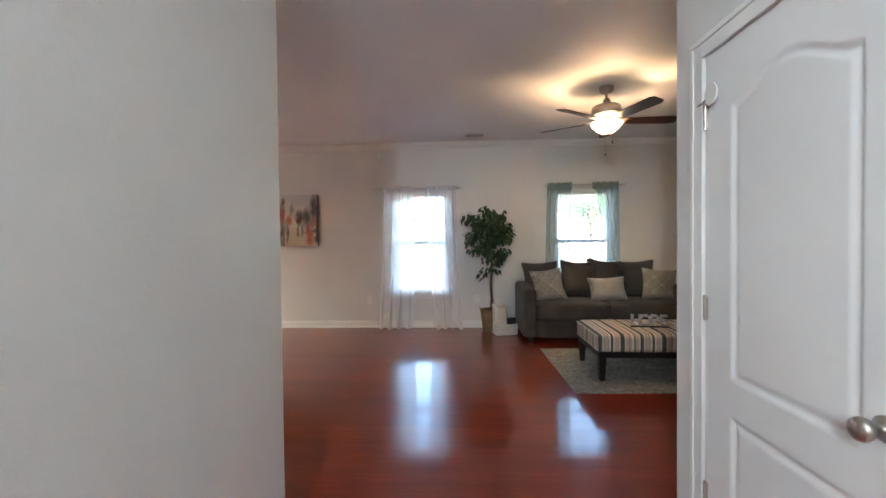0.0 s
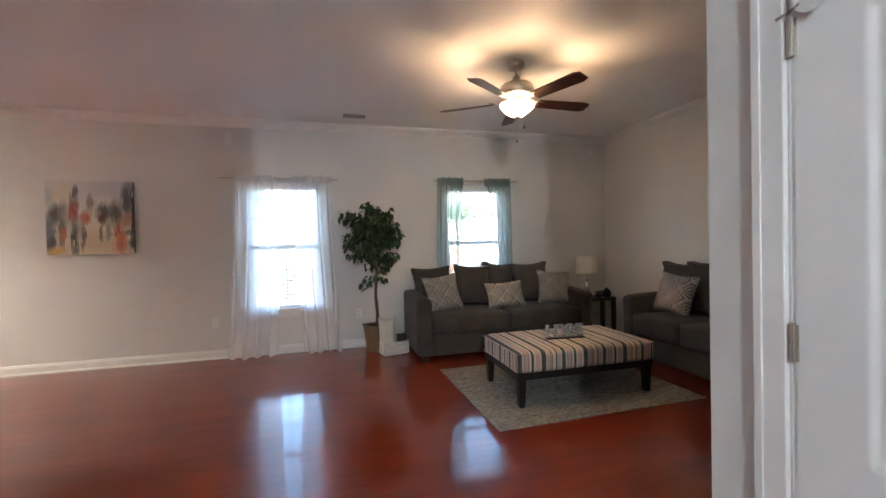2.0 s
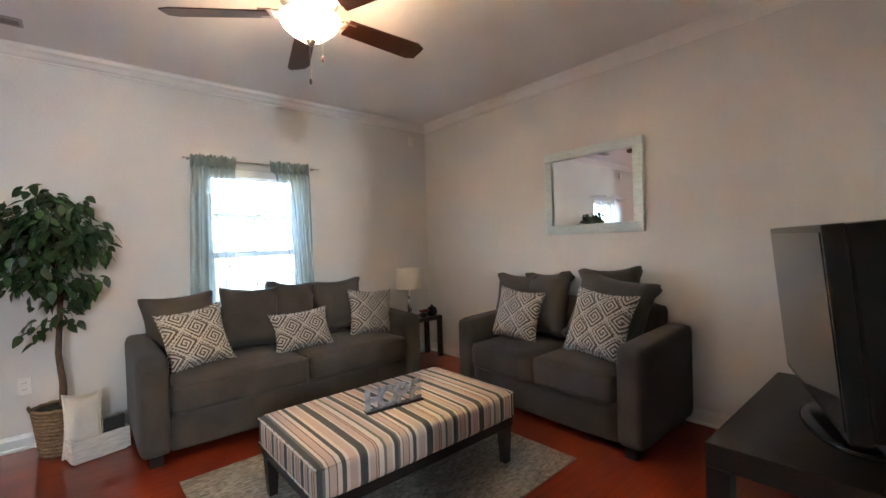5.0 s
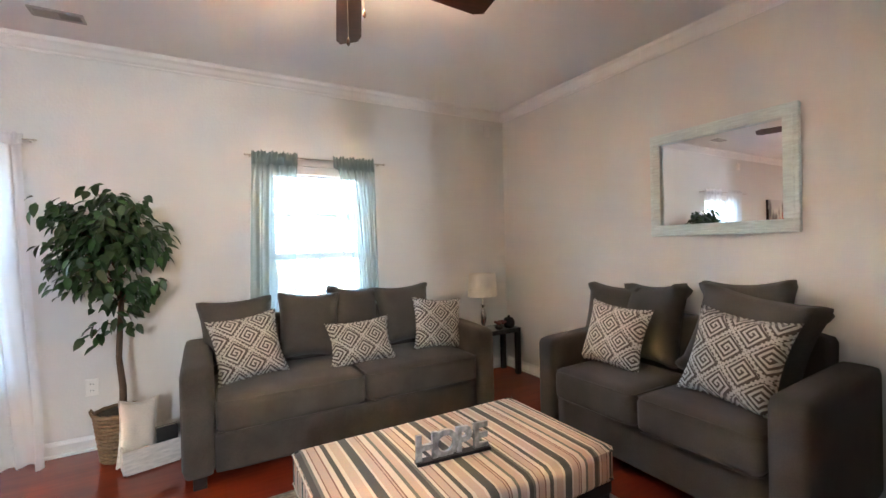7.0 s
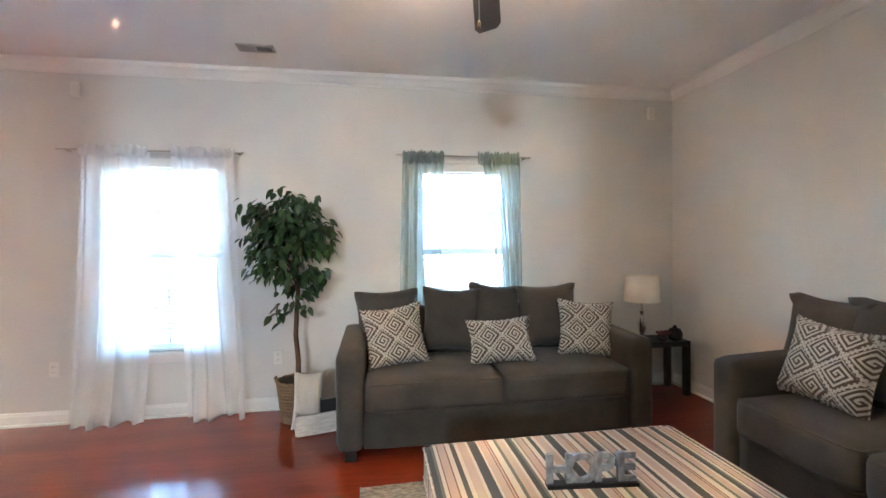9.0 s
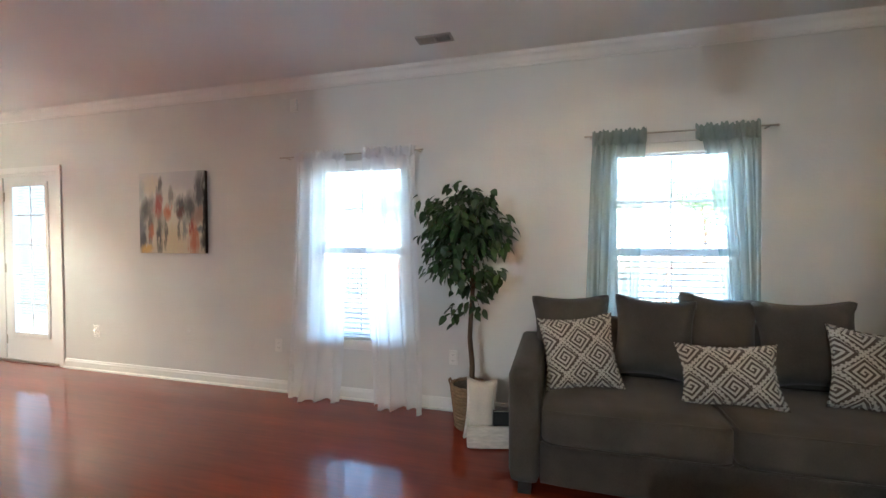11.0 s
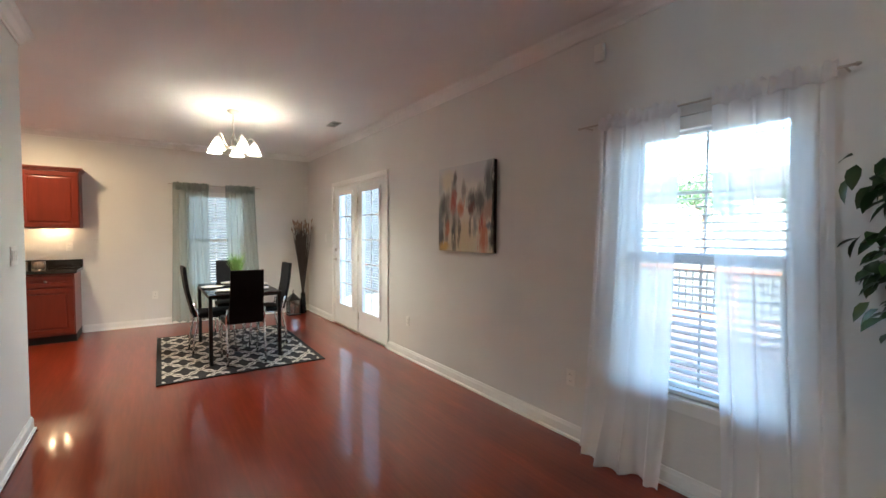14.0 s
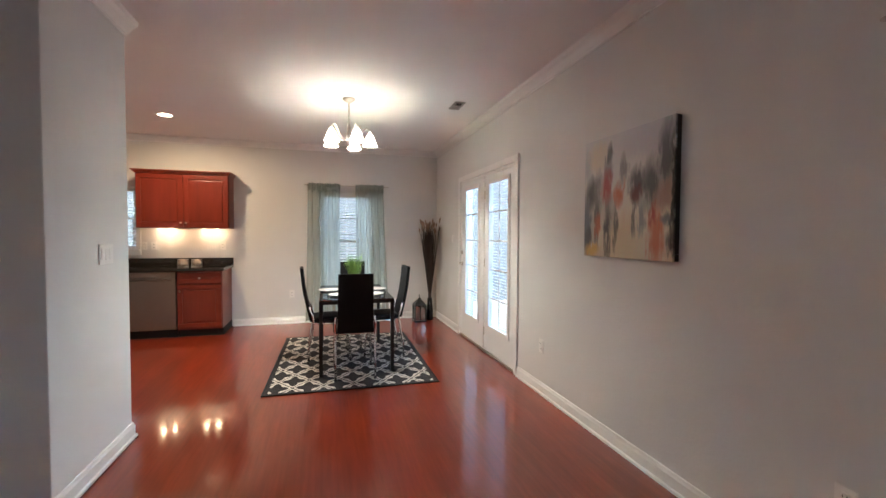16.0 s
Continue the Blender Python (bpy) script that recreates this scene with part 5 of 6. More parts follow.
# ---- television, stand ----
tvs = thing("tv_stand", "black low parsons-style television table", "table", at=(2.62, 3.46, 0))
part("tabletop", box(0, 0, 0.405, 1.25, 0.62, 0.50, 0.004), BLACKW, tvs)
for x in (0.0, 1.165):
    for y in (0.0, 0.535):
        part("leg", box(x + 0.001, y + 0.001, 0, x + 0.084, y + 0.084, 0.404, 0.003), BLACKW, tvs)
SCREEN = material("television_glass", (0.008, 0.008, 0.010), 0.07, spec=0.5)
tv = thing("television", "deep black television tilted forward on a low table", "television", at=(3.117, 3.814, 0.50), rz=19)
tilt = pose(0, 0, 0.02, -5, 0, 0)
part("bezel", moved(box(-0.50, -0.062, 0.10, 0.50, 0.0, 0.835, 0.006), tilt), TVBLACK, tv)
part("screen", moved(box(-0.475, 0.0005, 0.135, 0.475, 0.003, 0.81), tilt), SCREEN, tv)
part("cabinet", moved(box(-0.499, -0.185, 0.11, 0.499, -0.0605, 0.832, 0.012), tilt), TVBLACK, tv)
part("rear_housing", moved(box(-0.485, -0.212, 0.12, 0.485, -0.1855, 0.742, 0.01), tilt), TVBLACK, tv)
for x in (-0.30, 0.30):
    part("vent_panel", moved(box(x - 0.12, -0.2165, 0.30, x + 0.12, -0.2125, 0.62, 0.002), tilt), BLACKM, tv)
part("neck", box(-0.10, -0.16, 0.0305, 0.10, -0.08, 0.16, 0.004), TVBLACK, tv)
bm = lathe([(0.24, 0.0), (0.245, 0.008), (0.225, 0.020), (0.10, 0.030)], steps=32)
for v in bm.verts:
    v.co = Vector((v.co.x * 1.25, v.co.y * 0.62 - 0.11, v.co.z))
part("foot", bm, TVBLACK, tv, smooth=True)
part("cable", tube([(0.16, -0.218, 0.40), (0.20, -0.27, 0.385), (0.26, -0.31, 0.33), (0.31, -0.33, 0.22), (0.33, -0.34, 0.08), (0.34, -0.37, 0.006), (0.40, -0.40, 0.005)], 0.004, 6), BLACKM, tv, smooth=True)
part("lower_housing", moved(box(-0.40, -0.235, 0.125, 0.40, -0.2125, 0.36, 0.012), tilt), TVBLACK, tv)


# ---- dining area ----
RUG2 = bpy.data.materials.new("trellis_rug")


def trellis(m):
    m.use_nodes = True
    nt = m.node_tree
    b = nt.nodes["Principled BSDF"]
    b.inputs["Roughness"].default_value = 0.95
    co = nt.nodes.new("ShaderNodeTexCoord")
    sp = nt.nodes.new("ShaderNodeSeparateXYZ")
    nt.links.new(co.outputs["Object"], sp.inputs[0])
    a = math_node(nt, "MULTIPLY", sp.outputs["X"], 2 * math.pi / 0.36)
    c = math_node(nt, "MULTIPLY", sp.outputs["Y"], 2 * math.pi / 0.27)
    ca, cc = math_node(nt, "COSINE", a), math_node(nt, "COSINE", c)
    c3a = math_node(nt, "COSINE", math_node(nt, "MULTIPLY", a, 3.0))
    c3c = math_node(nt, "COSINE", math_node(nt, "MULTIPLY", c, 3.0))
    k = 0.22
    f = math_node(nt, "ADD", math_node(nt, "ADD", ca, cc), math_node(nt, "MULTIPLY", math_node(nt, "ADD", c3a, c3c), k))
    slope = []
    for q in (a, c):
        s3 = math_node(nt, "MULTIPLY", math_node(nt, "SINE", math_node(nt, "MULTIPLY", q, 3.0)), 3 * k)
        slope.append(math_node(nt, "POWER", math_node(nt, "ABSOLUTE", math_node(nt, "ADD", math_node(nt, "SINE", q), s3)), 2.0))
    steep = math_node(nt, "SQRT", math_node(nt, "ADD", math_node(nt, "ADD", slope[0], slope[1]), 0.12))
    g = math_node(nt, "DIVIDE", math_node(nt, "ABSOLUTE", f), steep)
    band = math_node(nt, "MULTIPLY", math_node(nt, "GREATER_THAN", g, 0.10), math_node(nt, "LESS_THAN", g, 0.48))
    bx = math_node(nt, "LESS_THAN", math_node(nt, "ABSOLUTE", sp.outputs["X"]), 1.0)
    by = math_node(nt, "LESS_THAN", math_node(nt, "ABSOLUTE", sp.outputs["Y"]), 0.735)
    fac = math_node(nt, "MULTIPLY", band, math_node(nt, "MULTIPLY", bx, by))
    mix = nt.nodes.new("ShaderNodeMix")
    mix.data_type = "RGBA"
    mix.inputs["A"].default_value = (0.013, 0.012, 0.012, 1)
    mix.inputs["B"].default_value = (0.55, 0.51, 0.44, 1)
    nt.links.new(fac, mix.inputs["Factor"])
    nt.links.new(mix.outputs["Result"], b.inputs["Base Color"])
    n = nt.nodes.new("ShaderNodeTexNoise")
    n.inputs["Scale"].default_value = 300
    nt.links.new(co.outputs["Object"], n.inputs["Vector"])
    bp = nt.nodes.new("ShaderNodeBump")
    bp.inputs["Strength"].default_value, bp.inputs["Distance"].default_value = 0.5, 0.003
    nt.links.new(n.outputs["Fac"], bp.inputs["Height"])
    nt.links.new(bp.outputs[0], b.inputs["Normal"])


trellis(RUG2)
rug2 = thing("dining_rug", "black rug with a cream trellis pattern under the table", "rug", at=(-4.99, 6.015, 0), rz=-1)
part("weave", box(-1.04, -0.775, 0.0005, 1.04, 0.775, 0.010, 0.003), RUG2, rug2)
for s in (-1, 1):
    part("binding", box(-1.045, s * 0.775 - 0.006, 0.0008, 1.045, s * 0.775 + 0.006, 0.0115, 0.003), BLACKV, rug2)

tb = thing("dining_table", "black metal dining table with a glass top", "table", at=(-4.93, 6.05, 0.010))
part("tabletop", box(-0.60, -0.36, 0.732, 0.60, 0.36, 0.742, 0.003), TABLEGLASS, tb, "smoked glass top")
for s in (-1, 1):
    part("rail", box(-0.565, s * 0.345 - 0.015, 0.695, 0.565, s * 0.345 + 0.015, 0.731, 0.003), BLACKM, tb)
    part("rail", box(s * 0.58 - 0.015, -0.33, 0.695, s * 0.58 + 0.015, 0.33, 0.731, 0.003), BLACKM, tb)
    for y in (-1, 1):
        part("leg", box(s * 0.58 - 0.018, y * 0.345 - 0.018, 0, s * 0.58 + 0.018, y * 0.345 + 0.018, 0.731, 0.003), BLACKM, tb)


def dining_chair(at, rz, label):
    """Faces -y of its own axes (the sitter looks along -y)."""
    ob = thing("dining_chair", label, "chair", "dining chairs", at, rz)
    part("seat", moved(cushion(0.40, 0.40, 0.055, 0.02, 0.010, 8), pose(0, -0.02, 0.425)), BLACKV, ob, smooth=True)
    bm = bmesh.new()
    rows = []
    for j in range(13):
        f = j / 12
        z = 0.44 + 0.57 * f
        y = 0.185 + 0.03 * math.sin(math.pi * f) + 0.10 * f ** 1.5
        hw = 0.165 - 0.006 * f
        rows.append((y, z, hw))
    fa = [[bm.verts.new((s * hw, y + o, z)) for s in (-1, -0.92, 0.92, 1)] for o in (0,) for y, z, hw in rows]
    fb = [[bm.verts.new((s * hw, y + 0.032, z)) for s in (-1, -0.92, 0.92, 1)] for y, z, hw in rows]
    for j in range(12):
        for i in range(3):
            bm.faces.new((fa[j][i], fa[j][i + 1], fa[j + 1][i + 1], fa[j + 1][i]))
            bm.faces.new((fb[j][i + 1], fb[j][i], fb[j + 1][i], fb[j + 1][i + 1]))
        bm.faces.new((fa[j][0], fa[j + 1][0], fb[j + 1][0], fb[j][0]))
        bm.faces.new((fa[j][3], fb[j][3], fb[j + 1][3], fa[j + 1][3]))
    for i in range(3):
        bm.faces.new((fa[0][i], fb[0][i], fb[0][i + 1], fa[0][i + 1]))
        bm.faces.new((fa[12][i], fa[12][i + 1], fb[12][i + 1], fb[12][i]))
    bmesh.ops.recalc_face_normals(bm, faces=bm.faces[:])
    part("backrest", bm, BLACKV, ob, smooth=False)
    for s in (-1, 1):
        x = s * 0.185
        pts = [(x, 0.235, 0.012), (x, 0.225, 0.16), (x, 0.195, 0.32), (x, 0.175, 0.44), (x, 0.195, 0.52), (x * 0.96, 0.222, 0.60)]
        part("rear_leg", tube(pts, 0.011, 8), CHROME, ob, smooth=True)
        pts = [(x, -0.205, 0.012), (x, -0.195, 0.20), (x, -0.180, 0.38), (x, -0.12, 0.418), (x, 0.14, 0.418)]
        part("front_leg", tube(pts, 0.011, 8), CHROME, ob, smooth=True)
        for y in (0.235, -0.205):
            part("foot_cap", tube([(x, y, 0), (x, y, 0.02)], 0.013, 8), BLACKM, ob)
    return ob


cl = "black vinyl dining chair with chrome legs and a high back"
dining_chair((-4.40, 6.02, 0.011), -90, "black vinyl dining chair with chrome legs at the table end")
dining_chair((-5.00, 5.80, 0.011), 182, cl)
dining_chair((-5.02, 6.36, 0.011), 2, cl)
dining_chair((-5.62, 6.10, 0.011), 90, "black vinyl dining chair with chrome legs before the window")

CERAM = material("white_ceramic", (0.75, 0.74, 0.72), 0.2, stain=0.02)
for x, y in ((-4.62, 5.90), (-4.62, 6.22), (-5.02, 5.80), (-5.02, 6.30), (-5.35, 6.05)):
    pt = thing("dinner_plate", "white round dinner plate laid on the table", "plate", "plates", (x, y, 0.7525))
    part("dish", lathe([(0.06, 0.0), (0.085, 0.004), (0.125, 0.014), (0.127, 0.017), (0.085, 0.008), (0.0005, 0.006)], steps=30), CERAM, pt, smooth=True)
GRASS = material("bright_grass_blade", (0.16, 0.29, 0.055), 0.5, grain=0.2, grain_scale=30)
POTM = material("pale_wood_pot", (0.42, 0.31, 0.19), 0.7, grain=0.25, grain_scale=20, stretch=(1, 1, 4))
gp = thing("grass_planter", "tuft of green artificial grass in a pale square pot", "potted plant", at=(-4.97, 6.06, 0.7525))
bm = box(-0.055, -0.055, 0, 0.055, 0.055, 0.105, 0.003)
for v in bm.verts:
    k = 0.82 + 0.18 * v.co.z / 0.105
    v.co.x *= k
    v.co.y *= k
part("pot", bm, POTM, gp)
bm = bmesh.new()
rnd = random.Random(3)
for k in range(230):
    a, r = rnd.random() * 6.283, 0.045 * rnd.random() ** 0.5
    lean, hgt, w = rnd.uniform(0.02, 0.13), rnd.uniform(0.20, 0.35), 0.0035
    p0 = Vector((r * math.cos(a), r * math.sin(a), 0.095))
    out = Vector((math.cos(a), math.sin(a), 0))
    side = Vector((-math.sin(a), math.cos(a), 0)) * w
    p1 = p0 + out * lean * 0.35 + Vector((0, 0, hgt * 0.6))
    p2 = p0 + out * lean + Vector((0, 0, hgt))
    va = [bm.verts.new(q) for q in (p0 - side, p0 + side, p1 + side * 0.8, p1 - side * 0.8, p2)]
    bm.faces.new(va[:4])
    bm.faces.new((va[3], va[2], va[4]))
tagged(part("grass", bm, GRASS, gp), kind="stuff")


# ---- chandelier ----
def chandelier(cx, cy):
    ob = thing("chandelier", "five-arm nickel chandelier with lit frosted glass shades", "chandelier", at=(cx, cy, 0))
    part("canopy", lathe([(0.012, H - 0.045), (0.035, H - 0.036), (0.062, H - 0.016), (0.064, H - 0.001)], steps=26), NICKEL, ob, smooth=True)
    part("stem", tube([(0, 0, 2.50), (0, 0, H - 0.04)], 0.008, 10), NICKEL, ob)
    part("hub", lathe([(0.004, 2.285), (0.014, 2.295), (0.010, 2.32), (0.028, 2.345), (0.030, 2.40), (0.014, 2.44), (0.022, 2.47), (0.010, 2.51)], steps=20), NICKEL, ob, smooth=True)
    for k in range(5):
        a = radians(18 + 72 * k)
        c, s = math.cos(a), math.sin(a)
        arm = [(0.02, 2.36), (0.07, 2.345), (0.12, 2.39), (0.145, 2.455), (0.175, 2.48), (0.205, 2.465), (0.215, 2.43)]
        part("arm", tube([(r * c, r * s, z) for r, z in arm], 0.006, 8), NICKEL, ob, smooth=True)
        sh = part("shade", lathe([(0.075, 2.300), (0.066, 2.318), (0.052, 2.352), (0.042, 2.385), (0.026, 2.412), (0.020, 2.425), (0.018, 2.42), (0.038, 2.383), (0.048, 2.350), (0.062, 2.316), (0.072, 2.300)], (0.215 * c, 0.215 * s, 0), 24, closed=False), TULIP, ob, "glowing frosted glass shade", smooth=True)
        part("socket", lathe([(0.022, 2.42), (0.024, 2.43), (0.012, 2.445)], (0.215 * c, 0.215 * s, 0), 16), NICKEL, sh)
        lamp("chandelier_bulb", (cx + 0.215 * c, cy + 0.215 * s, 2.345), 2.35, (1.0, 0.88, 0.70), 0.02)
    return ob


chandelier(-4.60, 5.985)

# ---- corner vase of twigs, lantern ----
TWIG = material("dried_twig", (0.045, 0.032, 0.028), 0.9, grain=0.3)
TWIGL = material("dried_reed_tip", (0.30, 0.21, 0.15), 0.9, grain=0.3)
vs = thing("twig_bundle", "tall bundle of dark dried twigs tied narrow near the base", "dried plants", at=(-6.80, 7.39, 0))
part("vase", lathe([(0.055, 0), (0.06, 0.01), (0.05, 0.15), (0.038, 0.36), (0.034, 0.36), (0.045, 0.15)], steps=20), TVBLACK, vs, smooth=True)
rnd = random.Random(9)
for k in range(80):
    a, r = rnd.random() * 6.283, rnd.random() ** 0.5
    tx, ty, tz = 0.19 * r * math.cos(a) - 0.02, 0.16 * r * math.sin(a), rnd.uniform(1.38, 1.60)
    m = (0.10 * r * math.cos(a), 0.085 * r * math.sin(a), 0.95)
    part("twig", tube([(0.012 * math.cos(a), 0.012 * math.sin(a), 0.20), (0.02 * math.cos(a), 0.02 * math.sin(a), 0.42), m, (tx * 0.85, ty * 0.85, 1.28), (tx, ty, tz)], [0.004, 0.004, 0.006, 0.005, 0.002], 5), TWIG, vs)
    if k % 2 == 0:
        part("reed_tip", tube([(tx, ty, tz - 0.02), (tx * 1.05, ty * 1.05, tz + 0.03), (tx * 1.1, ty * 1.1, tz + 0.07)], [0.005, 0.014, 0.003], 5), TWIGL, vs)
ln = thing("lantern", "black metal candle lantern on the floor", "lantern", at=(-6.72, 7.20, 0))
part("base", box(-0.10, -0.10, 0, 0.10, 0.10, 0.025, 0.004), BLACKM, ln)
for sx in (-1, 1):
    for sy in (-1, 1):
        part("post", box(sx * 0.088 - 0.007, sy * 0.088 - 0.007, 0.026, sx * 0.088 + 0.007, sy * 0.088 + 0.007, 0.26), BLACKM, ln)
    p = part("pane", box(sx * 0.086 - 0.001, -0.08, 0.03, sx * 0.086 + 0.001, 0.08, 0.255), TABLEGLASS, ln)
    p = part("pane", box(-0.08, sx * 0.086 - 0.001, 0.03, 0.08, sx * 0.086 + 0.001, 0.255), TABLEGLASS, ln)
    part("bar", box(-0.004, sx * 0.089 - 0.003, 0.03, 0.004, sx * 0.089 + 0.003, 0.255), BLACKM, ln)
    part("bar", box(sx * 0.089 - 0.003, -0.004, 0.03, sx * 0.089 + 0.003, 0.004, 0.255), BLACKM, ln)
part("roof", lathe([(0.145, 0.262), (0.13, 0.275), (0.06, 0.335), (0.025, 0.36), (0.02, 0.375)], steps=4), BLACKM, ln).matrix_basis = pose(0, 0, 0, 0, 0, 45)
part("ring", tube([(0.03 * math.cos(a), 0, 0.40 + 0.03 * math.sin(a)) for a in [i * 0.524 for i in range(13)]], 0.004, 6), BLACKM, ln)
part("candle", lathe([(0.035, 0.026), (0.035, 0.13), (0.01, 0.128)], steps=18), CREAM, ln)


# ---- kitchen ----
def panel_door(x, y0, y1, z0, z1, parent, name="door"):
    """A raised-panel door on a face that looks to +x, its back at x."""
    bm = bmesh.new()
    s = 0.055
    for a in ((y0, z0, y1, z0 + s), (y0, z1 - s, y1, z1), (y0, z0 + s, y0 + s, z1 - s), (y1 - s, z0 + s, y1, z1 - s)):
        box(x + 0.001, a[0], a[1], x + 0.021, a[2], a[3], 0.003, bm=bm)
    if z1 - z0 > 0.2:
        box(x + 0.001, y0 + s, z0 + s, x + 0.010, y1 - s, z1 - s, bm=bm)
        box(x + 0.008, y0 + s + 0.018, z0 + s + 0.018, x + 0.018, y1 - s - 0.018, z1 - s - 0.018, 0.007, bm=bm)
    else:
        box(x + 0.001, y0 + s, z0 + s, x + 0.012, y1 - s, z1 - s, bm=bm)
    return part(name, bm, CABINET, parent)


def knob(x, y, z, parent):
    k = part("knob", lathe([(0.006, 0), (0.006, 0.010), (0.015, 0.018), (0.013, 0.026), (0.004, 0.029)], steps=14), NICKEL, parent, "small nickel knob", smooth=True)
    k.matrix_basis = pose(x, y, z, 0, 90, 0)


XC = XW + 0.001
up = thing("wall_cabinet", "cherry wood wall cabinet with two raised-panel doors", "cabinet", at=(0, 0, 0))
part("body", box(XC, 3.30, 1.46, XC + 0.32, 4.44, 2.20), CABINET, up)
bm = bmesh.new()
for k, (z, o) in enumerate(((2.201, 0.012), (2.216, 0.026), (2.232, 0.042))):
    box(XC, 3.30 - o, z, XC + 0.34 + o, 4.44 + o, z + 0.0148, 0.003, bm=bm)
part("crown", bm, CABINET, up)
for a, b in ((3.31, 3.868), (3.874, 4.43)):
    d = panel_door(XC + 0.32, a, b, 1.47, 2.19, up)
    knob(XC + 0.341, b - 0.03 if a < 3.5 else a + 0.03, 1.53, d)
lb = thing("base_cabinet", "cherry wood base cabinet with one drawer over a door", "cabinet")
part("body", box(XC, 3.86, 0.10, XC + 0.60, 4.40, 0.885), CABINET, lb)
part("toe_kick", box(XC, 3.86, 0.0, XC + 0.54, 4.40, 0.0995), DARK, lb)
d = panel_door(XC + 0.60, 3.87, 4.39, 0.72, 0.865, lb, "drawer")
knob(XC + 0.615, 4.13, 0.79, d)
d = panel_door(XC + 0.60, 3.87, 4.39, 0.13, 0.70, lb)
knob(XC + 0.621, 3.90, 0.62, d)
dw = thing("dishwasher", "stainless steel dishwasher under the counter", "dishwasher")
part("body", box(XC, 3.255, 0.10, XC + 0.59, 3.855, 0.885), DARK, dw)
part("door", box(XC + 0.591, 3.26, 0.115, XC + 0.625, 3.85, 0.80, 0.006), STEEL, dw)
part("control_strip", box(XC + 0.591, 3.26, 0.805, XC + 0.622, 3.85, 0.875, 0.004), STEEL, dw)
hb = part("handle", tube([(XC + 0.66, 3.30, 0.775), (XC + 0.66, 3.81, 0.775)], 0.010, 10), STEEL, dw, smooth=True)
for y in (3.34, 3.77):
    part("handle_post", tube([(XC + 0.625, y, 0.775), (XC + 0.66, y, 0.775)], 0.007, 8), STEEL, hb)
part("toe_kick", box(XC, 3.26, 0, XC + 0.55, 3.85, 0.099), DARK, dw)
sc = thing("base_cabinet", "cherry wood sink base cabinet with two doors", "cabinet")
part("body", box(XC, 2.30, 0.10, XC + 0.60, 3.25, 0.885), CABINET, sc)
part("toe_kick", box(XC, 2.30, 0, XC + 0.54, 3.25, 0.0995), DARK, sc)
for a, b in ((2.31, 2.77), (2.78, 3.24)):
    d = panel_door(XC + 0.60, a, b, 0.13, 0.865, sc)
    knob(XC + 0.621, b - 0.03 if a < 2.5 else a + 0.03, 0.78, d)
ct = thing("worktop", "polished black granite worktop with a short upstand", "countertop")
part("slab", box(XC, 2.30, 0.886, XC + 0.655, 4.43, 0.925, 0.006), GRANITE, ct)
part("upstand", box(XC, 2.30, 0.9255, XC + 0.02, 4.43, 1.03, 0.003), GRANITE, ct)
for a, b, c, d in ((KW[0] - 0.06, KW[0] - 0.001, 1.08, 2.11), (KW[1] + 0.001, KW[1] + 0.06, 1.08, 2.11), (KW[0], KW[1], 2.051, 2.11)):
    setting("trim", box(XW + 0.001, a, c, XW + 0.018, b, d, 0.003), TRIM, "white casing round the kitchen window", "trim")
uc = thing("under_cabinet_light", "lit strip light under the wall cabinet", "light", at=(XC + 0.12, 3.87, 1.459))
part("housing", box(-0.03, -0.45, -0.014, 0.03, 0.45, -0.0005, 0.002), PLATE, uc)
for y in (-0.36, -0.20, 0.20, 0.36):
    part("lens", lathe([(0.028, -0.018), (0.028, -0.0145)], (0, y, 0), 18), LEDS, uc)
    lamp("under_cabinet_lamp", (XC + 0.12, 3.87 + y, 1.425), 0.115, (1.0, 0.60, 0.30), 0.02)
JARCLOTH = material("tan_cloth", (0.30, 0.21, 0.15), 0.9, grain=0.2, grain_scale=60)
WIRE = material("silver_wire", (0.45, 0.40, 0.34), 0.35, 0.9, grain=0.1)
for y in (3.86, 4.03):
    wb = thing("wire_basket", "small wire basket with a tan cloth on the counter", "basket", "wire baskets", (-6.70, y, 0.926))
    for z in (0.004, 0.05, 0.10):
        part("ring", tube([(0.065 * math.cos(t), 0.065 * math.sin(t), z) for t in [i * 0.3927 for i in range(17)]], 0.0025, 5), WIRE, wb)
    for i in range(12):
        t = i * 0.5236
        part("upright", tube([(0.065 * math.cos(t), 0.065 * math.sin(t), 0.003), (0.065 * math.cos(t), 0.065 * math.sin(t), 0.102)], 0.002, 4), WIRE, wb)
    part("cloth", lathe([(0.03, 0.008), (0.055, 0.03), (0.056, 0.07), (0.03, 0.095), (0.01, 0.11)], steps=14), JARCLOTH, wb, smooth=True)

# ---- outside ----
setting("ground", box(-60, YN + 0.2, -0.75, 60, 90, -0.60), LAWN, "pale dry lawn behind the house", "ground")
setting("ground", box(-60, -40, -0.75, XW - 0.2, YN + 0.2, -0.60), LAWN, "pale dry lawn beside the house", "ground")
deck = thing("deck", "reddish-brown wooden deck behind the house", "deck", at=(0, YN + 0.19, 0))
me = mesh_of(box(-5.2, 0, -0.10, 3.8, 0.135, -0.065, 0.004), DECK)
for k in range(38):
    part("board", me, DECK, deck).location = (-0.6, 0.005 + k * 0.141, 0)
part("frame", box(-5.75, 0, -0.60, 3.15, 5.36, -0.11), DECK, deck)
RAIL = material("stained_rail_wood", (0.26, 0.105, 0.06), 0.75, grain=0.25, grain_scale=15)
rl = thing("deck_railing", "wooden deck railing with slim dark balusters", "railing", at=(0, YN + 0.19 + 5.25, -0.065))
